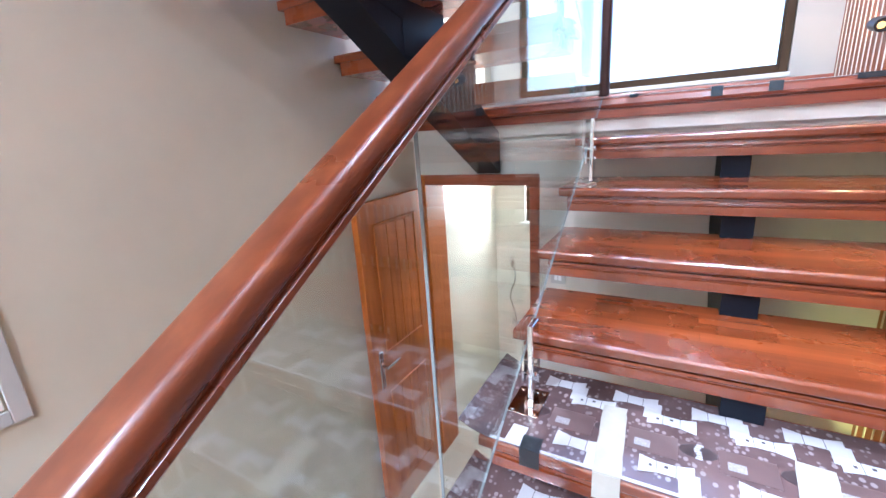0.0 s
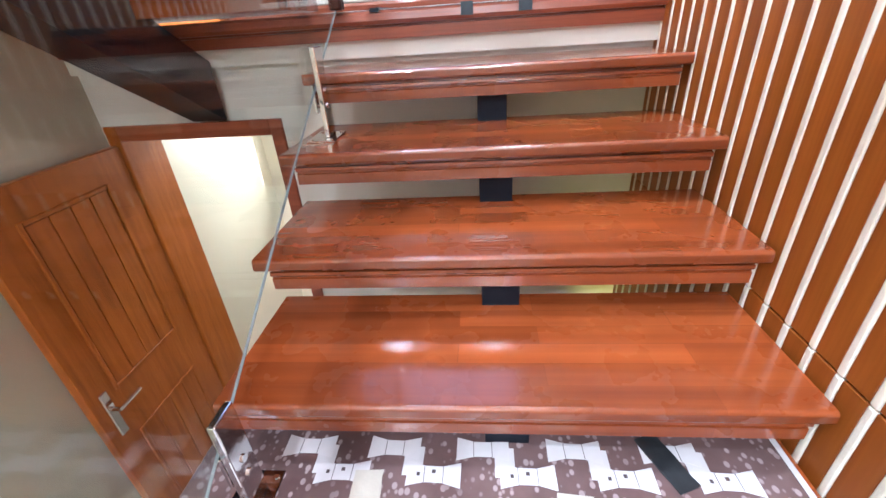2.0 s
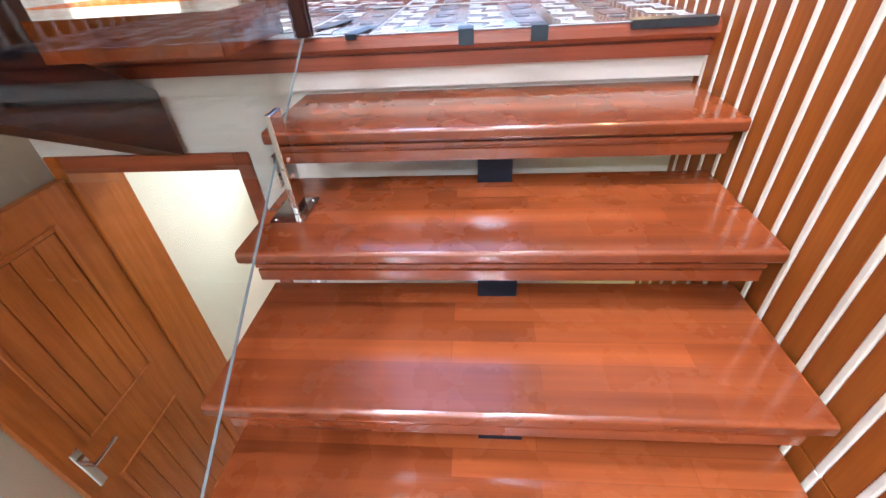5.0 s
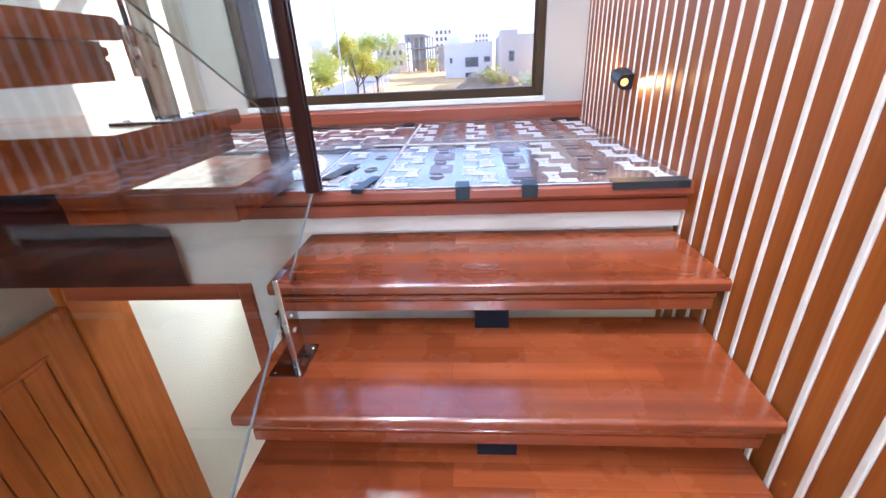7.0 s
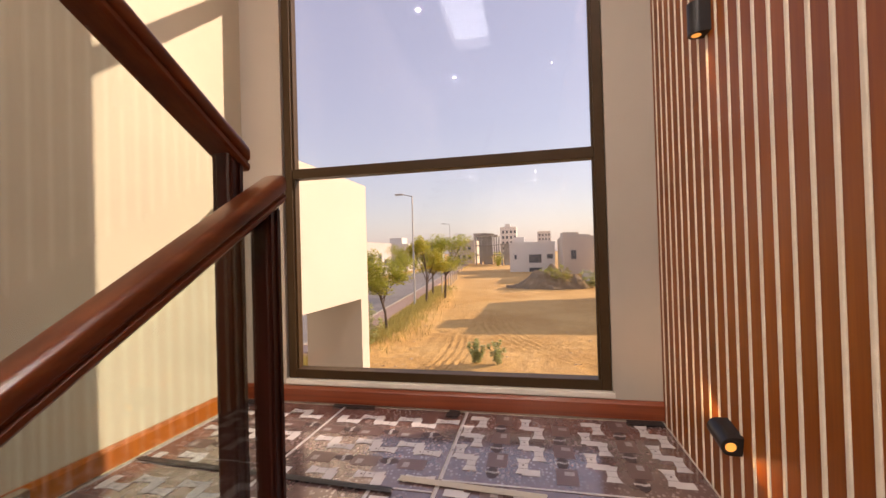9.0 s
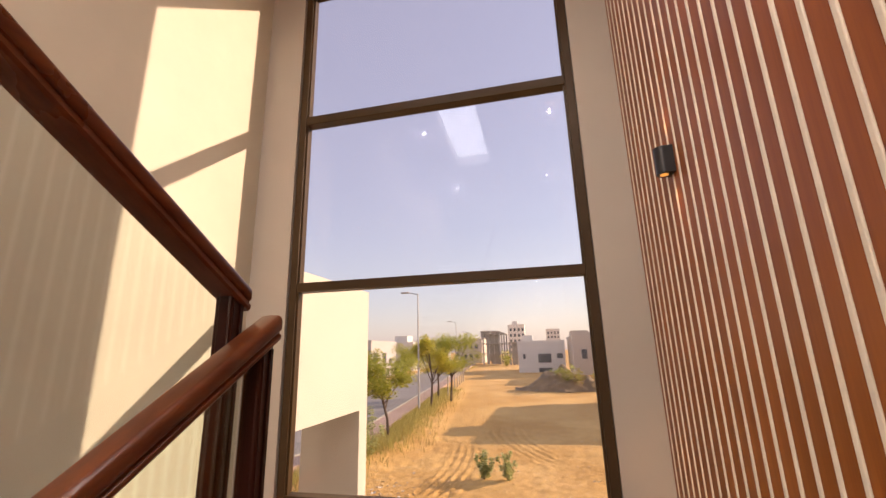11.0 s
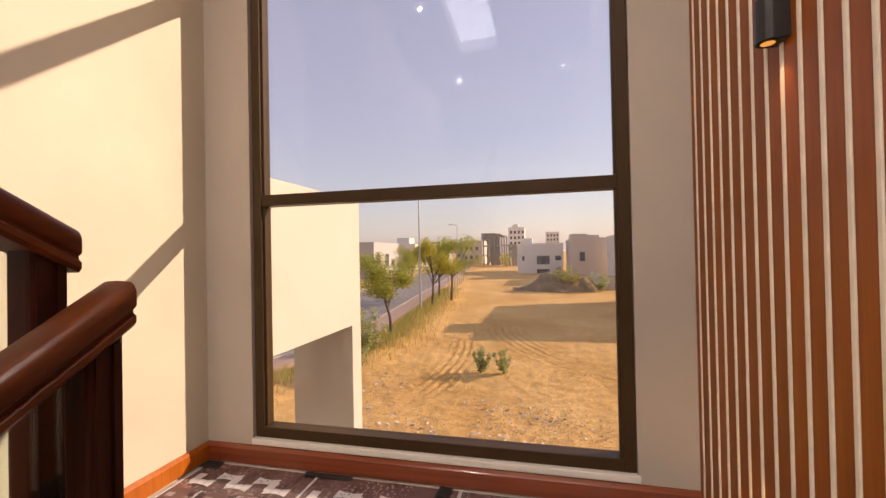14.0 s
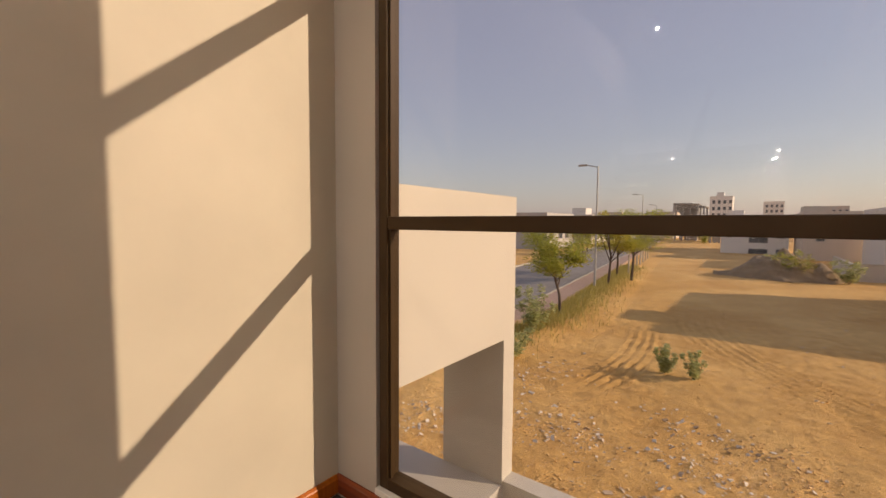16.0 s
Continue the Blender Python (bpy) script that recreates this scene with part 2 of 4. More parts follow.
def soil_mat():
    m, n, l, b = mat("sandy_soil")
    v = coords(n, l)
    a = noise_tex(n, l, v, 0.22, 6, 0.6)
    c = noise_tex(n, l, v, 3.5, 6, 0.7)
    d = noise_tex(n, l, v, 22, 4, 0.7)
    col = ramp_out(n, l, a, (0.70, 0.40, 0.115), (0.88, 0.56, 0.20), 0.35, 0.65)
    col = mixc(n, l, 0.6, col, ramp_out(n, l, c, (0.60, 0.56, 0.52), (1.2, 1.18, 1.15), 0.3, 0.7), "MULTIPLY")
    col = mixc(n, l, 0.6, col, ramp_out(n, l, d, (0.6, 0.56, 0.52), (1.12, 1.12, 1.1), 0.35, 0.65), "MULTIPLY")
    l.new(col, b.inputs["Base Color"])
    b.inputs["Roughness"].default_value = 0.95
    bump(n, l, b, noise_tex(n, l, v, 5.5, 8, 0.75), 0.7, 0.09)
    return m


def leaf_mat(name, dark, lite, thin=0.5):
    """Leaves coloured island by island, letting part of the light through."""
    m, n, l, b = mat(name)
    g = n.new("ShaderNodeNewGeometry")
    col = ramp_out(n, l, g.outputs["Random Per Island"], dark, lite, 0, 1)
    l.new(col, b.inputs["Base Color"])
    b.inputs["Roughness"].default_value = 0.55
    tr, mx = n.new("ShaderNodeBsdfTranslucent"), n.new("ShaderNodeMixShader")
    mx.inputs["Fac"].default_value = thin
    l.new(col, tr.inputs["Color"])
    l.new(b.outputs[0], mx.inputs[1])
    l.new(tr.outputs[0], mx.inputs[2])
    l.new(mx.outputs[0], n["Material Output"].inputs["Surface"])
    return m


M_SOIL = soil_mat()
M_LEAF = leaf_mat("leaf_green", (0.30, 0.34, 0.05), (0.60, 0.58, 0.12), 0.6)
M_LEAFY = leaf_mat("leaf_yellow_green", (0.36, 0.36, 0.05), (0.70, 0.62, 0.12), 0.6)
M_SHRUB = leaf_mat("leaf_grey_green", (0.34, 0.38, 0.14), (0.66, 0.66, 0.36), 0.6)
M_DRY = leaf_mat("dry_grass", (0.30, 0.27, 0.07), (0.58, 0.48, 0.16))
M_LITTER = leaf_mat("litter_mix", (0.40, 0.27, 0.15), (0.85, 0.76, 0.62), 0.0)
M_CLOD = leaf_mat("soil_clod", (0.58, 0.34, 0.12), (0.88, 0.58, 0.24), 0.0)


# ---- mesh helpers ----
def box(bm, x0, x1, y0, y1, z0, z1, bevel=0.0, seg=2):
    made = bmesh.ops.create_cube(bm, size=1.0)["verts"]
    bmesh.ops.scale(bm, vec=(x1 - x0, y1 - y0, z1 - z0), verts=made)
    bmesh.ops.translate(bm, vec=((x0 + x1) / 2, (y0 + y1) / 2, (z0 + z1) / 2), verts=made)
    if bevel:
        edges = list({e for v in made for e in v.link_edges})
        bmesh.ops.bevel(bm, geom=edges, offset=bevel, segments=seg, affect="EDGES", profile=0.5)
    return bm


def boxes(*rows, bevel=0.0):
    bm = bmesh.new()
    for r in rows:
        box(bm, *r, bevel=bevel)
    return bm


def cyl(bm, p0, p1, r0, r1=None, n=16):
    p0, p1 = Vector(p0), Vector(p1)
    r1 = r0 if r1 is None else r1
    d = p1 - p0
    made = bmesh.ops.create_cone(bm, cap_ends=True, segments=n, radius1=r0, radius2=r1, depth=d.length)["verts"]
    bmesh.ops.transform(bm, matrix=Matrix.Translation((p0 + p1) / 2) @ d.to_track_quat("Z", "Y").to_matrix().to_4x4(), verts=made)
    return bm


def prism(bm, outline, axis, a, b):
    """Extrude a 2D outline along an axis from a to b. Outline pairs are the two other axes in order."""
    def at(p, q):
        return {"x": (q, p[0], p[1]), "y": (p[0], q, p[1]), "z": (p[0], p[1], q)}[axis]
    va = [bm.verts.new(at(p, a)) for p in outline]
    vb = [bm.verts.new(at(p, b)) for p in outline]
    k = len(outline)
    bm.faces.new(va)
    bm.faces.new(vb[::-1])
    for i in range(k):
        bm.faces.new((va[i], vb[i], vb[(i + 1) % k], va[(i + 1) % k]))
    bmesh.ops.recalc_face_normals(bm, faces=bm.faces)
    return bm


def sweep(bm, profile, p0, p1, cut0=None, cut1=None):
    """A profile (sideways, up) carried along a straight line in a plane of constant x; ends cut upright."""
    p0, p1 = Vector(p0), Vector(p1)
    d = (p1 - p0).normalized()
    side = Vector((1, 0, 0))
    up = side.cross(d).normalized()
    if up.z < 0:
        up = -up
    ends = []
    for p in (p0, p1):
        ring = []
        for a, b in profile:
            q = p + side * a + up * b
            q = q - d * ((q - p).dot(Vector((0, 1, 0))) / d.y)
            ring.append(bm.verts.new(q))
        ends.append(ring)
    k = len(profile)
    bm.faces.new(ends[0])
    bm.faces.new(ends[1][::-1])
    for i in range(k):
        bm.faces.new((ends[0][i], ends[1][i], ends[1][(i + 1) % k], ends[0][(i + 1) % k]))
    bmesh.ops.recalc_face_normals(bm, faces=bm.faces)
    return bm


def mesh_of(bm, name, material, smooth=False):
    me = bpy.data.meshes.new(name)
    bm.to_mesh(me)
    bm.free()
    if material:
        me.materials.append(material)
    if smooth:
        me.polygons.foreach_set("use_smooth", [True] * len(me.polygons))
    return me


def soften(ob, degrees=35):
    """Smooth shading that keeps edges sharper than the angle."""
    me = ob.data
    me.polygons.foreach_set("use_smooth", [True] * len(me.polygons))
    me.set_sharp_from_angle(angle=radians(degrees))
    return ob


def part(name, bm, material, parent, label="", smooth=False):
    ob = new(name, mesh_of(bm, name, material, smooth))
    ob.parent = parent
    if label:
        tagged(ob, label)
    return ob


def thing(name, label, category, base=(0, 0, 0), group="", kind="", bm=None, material=None, smooth=False):
    """Top-level thing: an Empty at its base, or one mesh."""
    ob = new(name, mesh_of(bm, name, material, smooth) if bm else None)
    if not bm:
        ob.location = base
    tagged(ob, label, category, group, kind)
    return ob


def seat(ob, parent):
    """Parents a part that was built in world coordinates."""
    ob.parent = parent
    ob.matrix_parent_inverse = Matrix.Translation(-Vector(parent.location))
    return ob


def wpart(name, bm, material, parent, label="", smooth=False):
    """A part whose mesh is in world coordinates, under a thing whose Empty stands elsewhere."""
    ob = new(name, mesh_of(bm, name, material, smooth))
    seat(ob, parent)
    if label:
        tagged(ob, label)
    return ob


def share(name, me, m, parent, label=""):
    """Another object on an existing mesh."""
    ob = new(name, me)
    seat(ob, parent)
    ob.matrix_basis = m
    if label:
        tagged(ob, label)
    return ob


# ---- structure ----
WIN_X0, WIN_X1, WIN_Z0, WIN_Z1 = -0.494, 1.290, 2.784, 6.20
WT = 0.12
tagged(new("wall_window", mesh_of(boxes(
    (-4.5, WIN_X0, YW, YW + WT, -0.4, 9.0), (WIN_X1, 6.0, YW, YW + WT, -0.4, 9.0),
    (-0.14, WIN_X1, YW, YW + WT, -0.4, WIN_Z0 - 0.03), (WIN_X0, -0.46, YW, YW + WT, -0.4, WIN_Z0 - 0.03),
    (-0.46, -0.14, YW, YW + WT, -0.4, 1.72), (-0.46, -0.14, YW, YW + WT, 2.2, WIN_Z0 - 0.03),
    (WIN_X0, WIN_X1, YW, YW + WT, WIN_Z1, 9.0)), "wall_window", M_WALLW_SHADE)),
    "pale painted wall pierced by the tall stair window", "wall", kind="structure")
tagged(new("wall_left", mesh_of(boxes((XL - 0.2, XL, YB, YW, -0.1, CEIL)), "wall_left", M_WALL)),
       "smooth cream painted wall beside the stair, sunlit near the window", "wall", kind="structure")
tagged(new("wall_right", mesh_of(boxes((XR + 0.035, XR + 0.25, YB, YW, -0.1, CEIL)), "wall_right", M_WALLW)),
       "wall carrying the timber slat cladding", "wall", kind="structure")
tagged(new("wall_back", mesh_of(boxes((XL - 0.2, XR + 0.25, YB - 0.2, YB, -0.1, CEIL)), "wall_back", M_WALLW)),
       "plain painted wall at the foot of the stair", "wall", kind="structure")
SKY_X0, SKY_X1, SKY_Y0, SKY_Y1 = -0.09, 0.42, 0.52, 2.20
tagged(new("ceiling", mesh_of(boxes((XL - 0.2, SKY_X0, YB - 0.2, YW, CEIL, CEIL + 0.2), (SKY_X1, XR + 0.25, YB - 0.2, YW, CEIL, CEIL + 0.2),
    (SKY_X0, SKY_X1, YB - 0.2, SKY_Y0, CEIL, CEIL + 0.2), (SKY_X0, SKY_X1, SKY_Y1, YW, CEIL, CEIL + 0.2)), "ceiling", M_CEIL)),
       "white painted ceiling over the stairwell", "ceiling", kind="structure")
tagged(new("floor", mesh_of(boxes((XL, XR + 0.035, YB, YW, -0.1, GROUND)), "floor", M_FLOOR)),
       "pale tiled ground floor under the stair", "floor", kind="structure")
YD = 2.89          # face of the wall under the landing
DX0, DX1, DZ = -0.69, 0.0, 2.225
tagged(new("wall_under_landing", mesh_of(boxes(
    (XL, DX0 - 0.05, YD, YD + 0.22, GROUND, 2.5), (DX1 + 0.05, XR + 0.035, YD, YD + 0.22, GROUND, 2.5),
    (DX0 - 0.05, DX1 + 0.05, YD, YD + 0.22, DZ + 0.06, 2.5)), "wall_under_landing", M_WALLW)),
    "pale wall below the landing with the bathroom doorway", "wall", kind="structure")
tagged(new("landing", mesh_of(boxes((XL, XR + 0.03, YN + 0.045, YW, 2.50, H - 0.012)), "landing", M_WALLW)),
       "half landing slab with a plastered front edge", "floor", kind="structure")

nose = bmesh.new()
prism(nose, [(YN + 0.05, H - 0.10), (YN + 0.022, H - 0.10), (YN + 0.022, H - 0.062), (YN + 0.030, H - 0.060), (YN + 0.030, H - 0.053), (YN + 0.010, H - 0.052), (YN, H - 0.040), (YN + 0.004, H - 0.018), (YN + 0.016, H - 0.008), (YN + 0.05, H - 0.008)], "x", XL, XR)
tagged(new("landing_nosing", mesh_of(nose, "landing_nosing", M_TRIM)), "red-brown moulded timber nosing along the landing edge", "trim", kind="structure")

# ---- slat cladding ----
PITCH, BEAD = 0.0728, 0.0172
clad = thing("slat_cladding", "vertical red-brown timber boards with cream beads between them", "wall cladding", (XR, 0, GROUND), kind="structure")
JOINTS = (GROUND, 1.99, CEIL)
for z0, z1 in zip(JOINTS, JOINTS[1:]):
    bw = bmesh.new()
    box(bw, 0.0, 0.035, BEAD / 2, PITCH - BEAD / 2, 0.003, z1 - z0 - 0.001, 0.002, 1)
    bme = mesh_of(bw, "board", M_SLAT)
    bb = bmesh.new()
    box(bb, -0.002, 0.035, -BEAD / 2, BEAD / 2, 0.001, z1 - z0 - 0.001, 0.004, 2)
    dme = mesh_of(bb, "bead", M_BEAD)
    k = 0
    while YW - k * PITCH > YB:
        y = YW - 0.04 - k * PITCH
        share("board", bme, Matrix.Translation((XR, y, z0)), clad)
        share("bead", dme, Matrix.Translation((XR, y, z0)), clad)
        k += 1

# ---- stair window ----
win = thing("window_1", "tall bronze aluminium stair window in three fixed panes", "window", (0.4, YW + 0.06, WIN_Z0), kind="structure")
FY0, FY1 = YW + 0.012, YW + 0.09
FW = 0.048
BARS = (3.944, 4.000), (5.075, 5.135)
wpart("window_frame", boxes((WIN_X0 + 0.008, WIN_X0 + 0.008 + FW, FY0, FY1, WIN_Z0, WIN_Z1), (WIN_X1 - 0.002 - FW, WIN_X1 - 0.002, FY0, FY1, WIN_Z0, WIN_Z1),
      (WIN_X0 + 0.008 + FW, WIN_X1 - 0.002 - FW, FY0, FY1, WIN_Z0, WIN_Z0 + 0.052), (WIN_X0 + 0.008 + FW, WIN_X1 - 0.002 - FW, FY0, FY1, WIN_Z1 - 0.06, WIN_Z1), bevel=0.003), M_BRONZE, win)
for z0, z1 in BARS:
    wpart("transom", boxes((WIN_X0 + 0.008 + FW, WIN_X1 - 0.002 - FW, FY0 + 0.004, FY1, z0, z1), bevel=0.003), M_BRONZE, win)
levels = [WIN_Z0 + 0.052, *[z for b in BARS for z in b], WIN_Z1 - 0.06]
for z0, z1 in zip(levels[::2], levels[1::2]):
    p = wpart("pane", boxes((WIN_X0 + 0.05, WIN_X1 - 0.045, YW + 0.054, YW + 0.060, z0 - 0.01, z1 + 0.01)), M_WGLASS, win, "clear glass pane")
    p.visible_shadow = False
    wpart("glazing_bead", boxes((WIN_X0 + 0.008 + FW, WIN_X0 + 0.02 + FW, FY0 + 0.012, FY0 + 0.032, z0, z1), (WIN_X1 - 0.014 - FW, WIN_X1 - 0.002 - FW, FY0 + 0.012, FY0 + 0.032, z0, z1)), M_BRONZE, win)
wpart("window_sill", boxes((WIN_X0, WIN_X1 + 0.01, YW - 0.012, YW + 0.11, WIN_Z0 - 0.03, WIN_Z0), bevel=0.004), M_SILL, win, "thin pale marble sill")

# ---- baseboards ----
bz = bmesh.new()
prism(bz, [(YW - 0.016, H), (YW, H), (YW, H + 0.088), (YW - 0.008, H + 0.088), (YW - 0.012, H + 0.076), (YW - 0.016, H + 0.07)], "x", XL, XR)
tagged(new("baseboard_window", mesh_of(bz, "baseboard_window", M_TRIM)), "varnished red-brown timber baseboard below the window", "baseboard", kind="structure")
# same timber as the window baseboard, with sunlit orange put into the colour
bz = bmesh.new()
prism(bz, [(XL, H), (XL + 0.016, H), (XL + 0.016, H + 0.07), (XL + 0.012, H + 0.076), (XL + 0.008, H + 0.088), (XL, H + 0.088)], "y", 2.87, YW - 0.016)
tagged(new("baseboard_left", mesh_of(bz, "baseboard_left", M_DOOR)), "varnished timber baseboard on the cream wall, sunlit orange in its colour", "baseboard", kind="structure")


# ---- stair flights ----
def tread_mesh(depth, x0, x1, way):
    """Board with a small rounded nose over a moulded apron whose ends stand in from the board's."""
    r = 0.011
    nose = [(r - r * math.sin(k), -r + r * math.cos(k)) for k in np.linspace(0.0, 1.5708, 9)]
    board = [(depth, 0.0), *nose, (0.0, -0.026), (0.003, -0.031), (0.009, -0.034), (depth, -0.034)]
    apron = [(depth - 0.004, -0.034), (0.024, -0.034), (0.024, -0.041), (0.014, -0.042), (0.013, -0.050), (0.016, -0.054), (0.023, -0.056), (0.023, -0.061), (0.018, -0.063), (0.018, -0.092), (depth - 0.004, -0.092)]
    bm = bmesh.new()
    prism(bm, [(way * a, b) for a, b in board], "x", x0, x1)
    prism(bm, [(way * a, b - 0.0005) for a, b in apron], "x", x0 + 0.030, x1 - 0.022)
    return mesh_of(bm, "tread", M_TREAD)


DEPTH = 0.385
flight = thing("lower_flight", "open-riser flight of varnished red timber treads on one black steel spine", "staircase", (0.9, 0.0, GROUND), kind="structure")
X0L, X1L = 0.318, XR - 0.008
tread_me = tread_mesh(DEPTH, X0L, X1L, 1)
# one mesh serves all treads of the flight
for n in range(1, 13):
    share("tread", tread_me, Matrix.Translation((0, YN - GOING * n, H - RISE * n)), flight)
SX0, SX1 = 0.872, 0.968
for n in range(1, 13):
    y, z = YN - GOING * n, H - RISE * n
    zz = bmesh.new()
    prism(zz, [(y + 0.06, z - 0.092), (y + DEPTH - 0.02, z - 0.092), (y + DEPTH - 0.02, z - 0.27), (y + 0.06, z - 0.33)], "x", SX0, SX1)
    wpart("stringer_step", zz, M_STEEL, flight)
wpart("stringer", prism(bmesh.new(), [(YN + 0.08, 2.30), (YN + 0.08, 2.04), (-0.55, GROUND), (-0.20, GROUND)], "x", SX0 + 0.001, SX1 - 0.001), M_STEEL, flight)

upper = thing("upper_flight", "return flight of varnished timber treads on one black steel spine", "staircase", (-0.3, 2.0, H), kind="structure")
YU, ZU, RISE_U, GOING_U = 2.92, 2.755, 0.169, 0.296
X0U, X1U = XL + 0.012, 0.312
tread_up = tread_mesh(DEPTH, X0U, X1U, -1)
for n in range(1, 14):
    share("tread", tread_up, Matrix.Translation((0, YU - GOING_U * (n - 1), ZU + RISE_U * (n - 1))), upper)
for n in range(1, 14):
    if n == 1:
        continue
    y, z = YU - GOING_U * (n - 1), ZU + RISE_U * (n - 1)
    zz = bmesh.new()
    prism(zz, [(y - 0.06, z - 0.092), (y - DEPTH + 0.02, z - 0.092), (y - DEPTH + 0.02, z - 0.27), (y - 0.06, z - 0.33)], "x", -0.31, -0.16)
    wpart("stringer_step", zz, M_STEEL, upper)
wpart("stringer", prism(bmesh.new(), [(2.857, 2.52), (2.857, 2.299), (-0.60, 4.27), (-0.60, 4.55)], "x", -0.308, -0.162), M_STEEL, upper)
tagged(new("upper_floor", mesh_of(boxes((XL, XR + 0.03, YB, -0.75, 4.95, 5.13)), "upper_floor", M_CEIL)), "upper floor slab at the head of the stair", "floor", kind="structure")


# ---- balustrades ----
def rail_profile(w=0.064, h=0.051):
    """Rounded top, a groove low on either side."""
    a, t = w / 2, h
    c = 0.014
    right = [(0.0, 0.0), *[(a - c + c * math.sin(k), -c + c * math.cos(k) - 0.001) for k in np.linspace(0.0, 1.5708, 6)]]
    right += [(a, -t + 0.024), (a - 0.002, -t + 0.021), (a - 0.006, -t + 0.019), (a - 0.006, -t + 0.015), (a - 0.001, -t + 0.012), (a - 0.001, -t + 0.005), (a - 0.006, -t)]
    return right + [(-p, q) for p, q in right[::-1] if p > 1e-6]


def balustrade(name, label, x, post_y, top, base, end_y, slope, gx, panes):
    th = thing(name, label, "balustrade", (x, post_y, base), kind="structure")
    end_z = top + slope * (end_y - post_y)
    way = 1 if end_y < post_y else -1
    soften(wpart("handrail", sweep(bmesh.new(), rail_profile(), (x, end_y, end_z), (x, post_y + 0.028 * way, top + slope * 0.028 * way)), M_RAIL, th, "rounded varnished red timber handrail"))
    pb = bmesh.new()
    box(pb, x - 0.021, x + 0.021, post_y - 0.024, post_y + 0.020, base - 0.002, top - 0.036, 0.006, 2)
    wpart("newel_post", pb, M_POST, th, "dark red timber newel post, deepened by backlit shade in its colour")
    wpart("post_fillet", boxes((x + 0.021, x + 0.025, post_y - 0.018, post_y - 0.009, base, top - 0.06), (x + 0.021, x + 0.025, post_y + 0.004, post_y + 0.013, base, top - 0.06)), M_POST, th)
    for y0, y1, drop in panes:
        g = bmesh.new()
        zt = lambda y: top + slope * (y - post_y) - 0.045
        zb = lambda y: drop + slope * (y - post_y)
        prism(g, [(y0, zb(y0)), (y1, zb(y1)), (y1, zt(y1)), (y0, zt(y0))], "x", gx - 0.003, gx + 0.003)
        gp = wpart("glass_panel", g, M_GLASS, th, "clear toughened glass panel")
        gp.visible_shadow = False
        e = bmesh.new()
        prism(e, [(y0 - 0.001, zb(y0)), (y0 + 0.001, zb(y0)), (y0 + 0.001, zt(y0)), (y0 - 0.001, zt(y0))], "x", gx - 0.003, gx + 0.003)
        wpart("glass_edge", e, M_GEDGE, th)
        e = bmesh.new()
        prism(e, [(y0, zb(y0) - 0.002), (y1, zb(y1) - 0.002), (y1, zb(y1)), (y0, zb(y0))], "x", gx - 0.003, gx + 0.003)
        wpart("glass_edge", e, M_GEDGE, th)
    return th


JOINT_Y = 1.135
RAIL1_TOP, RAIL2_TOP = 3.645, 3.748
balustrade("lower_balustrade", "timber handrail on frameless glass along the lower flight", 0.388, 2.803, RAIL1_TOP, H, -0.9, 0.614, 0.390,
           [(JOINT_Y, 2.785, H + 0.01), (-0.56, JOINT_Y - 0.015, H + 0.01)])
balustrade("upper_balustrade", "timber handrail on frameless glass along the upper flight", 0.308, 2.795, RAIL2_TOP, ZU, -0.65, -0.57, 0.308,
           [(1.40, 2.76, H + 0.22), (0.0, 1.385, H + 0.22)])


def glass_clamp(x, y, z, plate=(0.09, 0.13), tall=0.26, group="balustrade glass clamps"):
    th = thing("glass_clamp", "polished steel glass clamp post screwed to a stair tread", "clamp post", (x, y, z), group)
    part("base_plate", box(bmesh.new(), -plate[0] / 2, plate[0] / 2, -plate[1] / 2, plate[1] / 2, 0.0, 0.006, 0.002, 1), M_CHROME, th)
    part("blade", box(bmesh.new(), 0.006, 0.022, -0.030, 0.030, 0.006, tall, 0.003, 2), M_CHROME, th)
    part("clip", box(bmesh.new(), -0.013, -0.005, -0.022, 0.022, tall * 0.30, tall * 0.62, 0.002, 1), M_CHROME, th)
    for z in (tall * 0.38, tall * 0.54):
        part("bolt", cyl(bmesh.new(), (-0.018, 0, z), (0.026, 0, z), 0.008, n=12), M_CHROME, th)
    for sx in (-1, 1):
        for sy in (-1, 1):
            part("screw", cyl(bmesh.new(), (sx * 0.032, sy * 0.05, 0.005), (sx * 0.032, sy * 0.05, 0.009), 0.006, n=10), M_CHROME, th)
    return th


for n in (2, 5, 8, 11):
    glass_clamp(0.395, YN - GOING * n + 0.19, H - RISE * n)
for n in (2, 6, 10):
    glass_clamp(0.262, YU - GOING_U * (n - 1) - 0.20, ZU + RISE_U * (n - 1), (0.13, 0.12), 0.27)


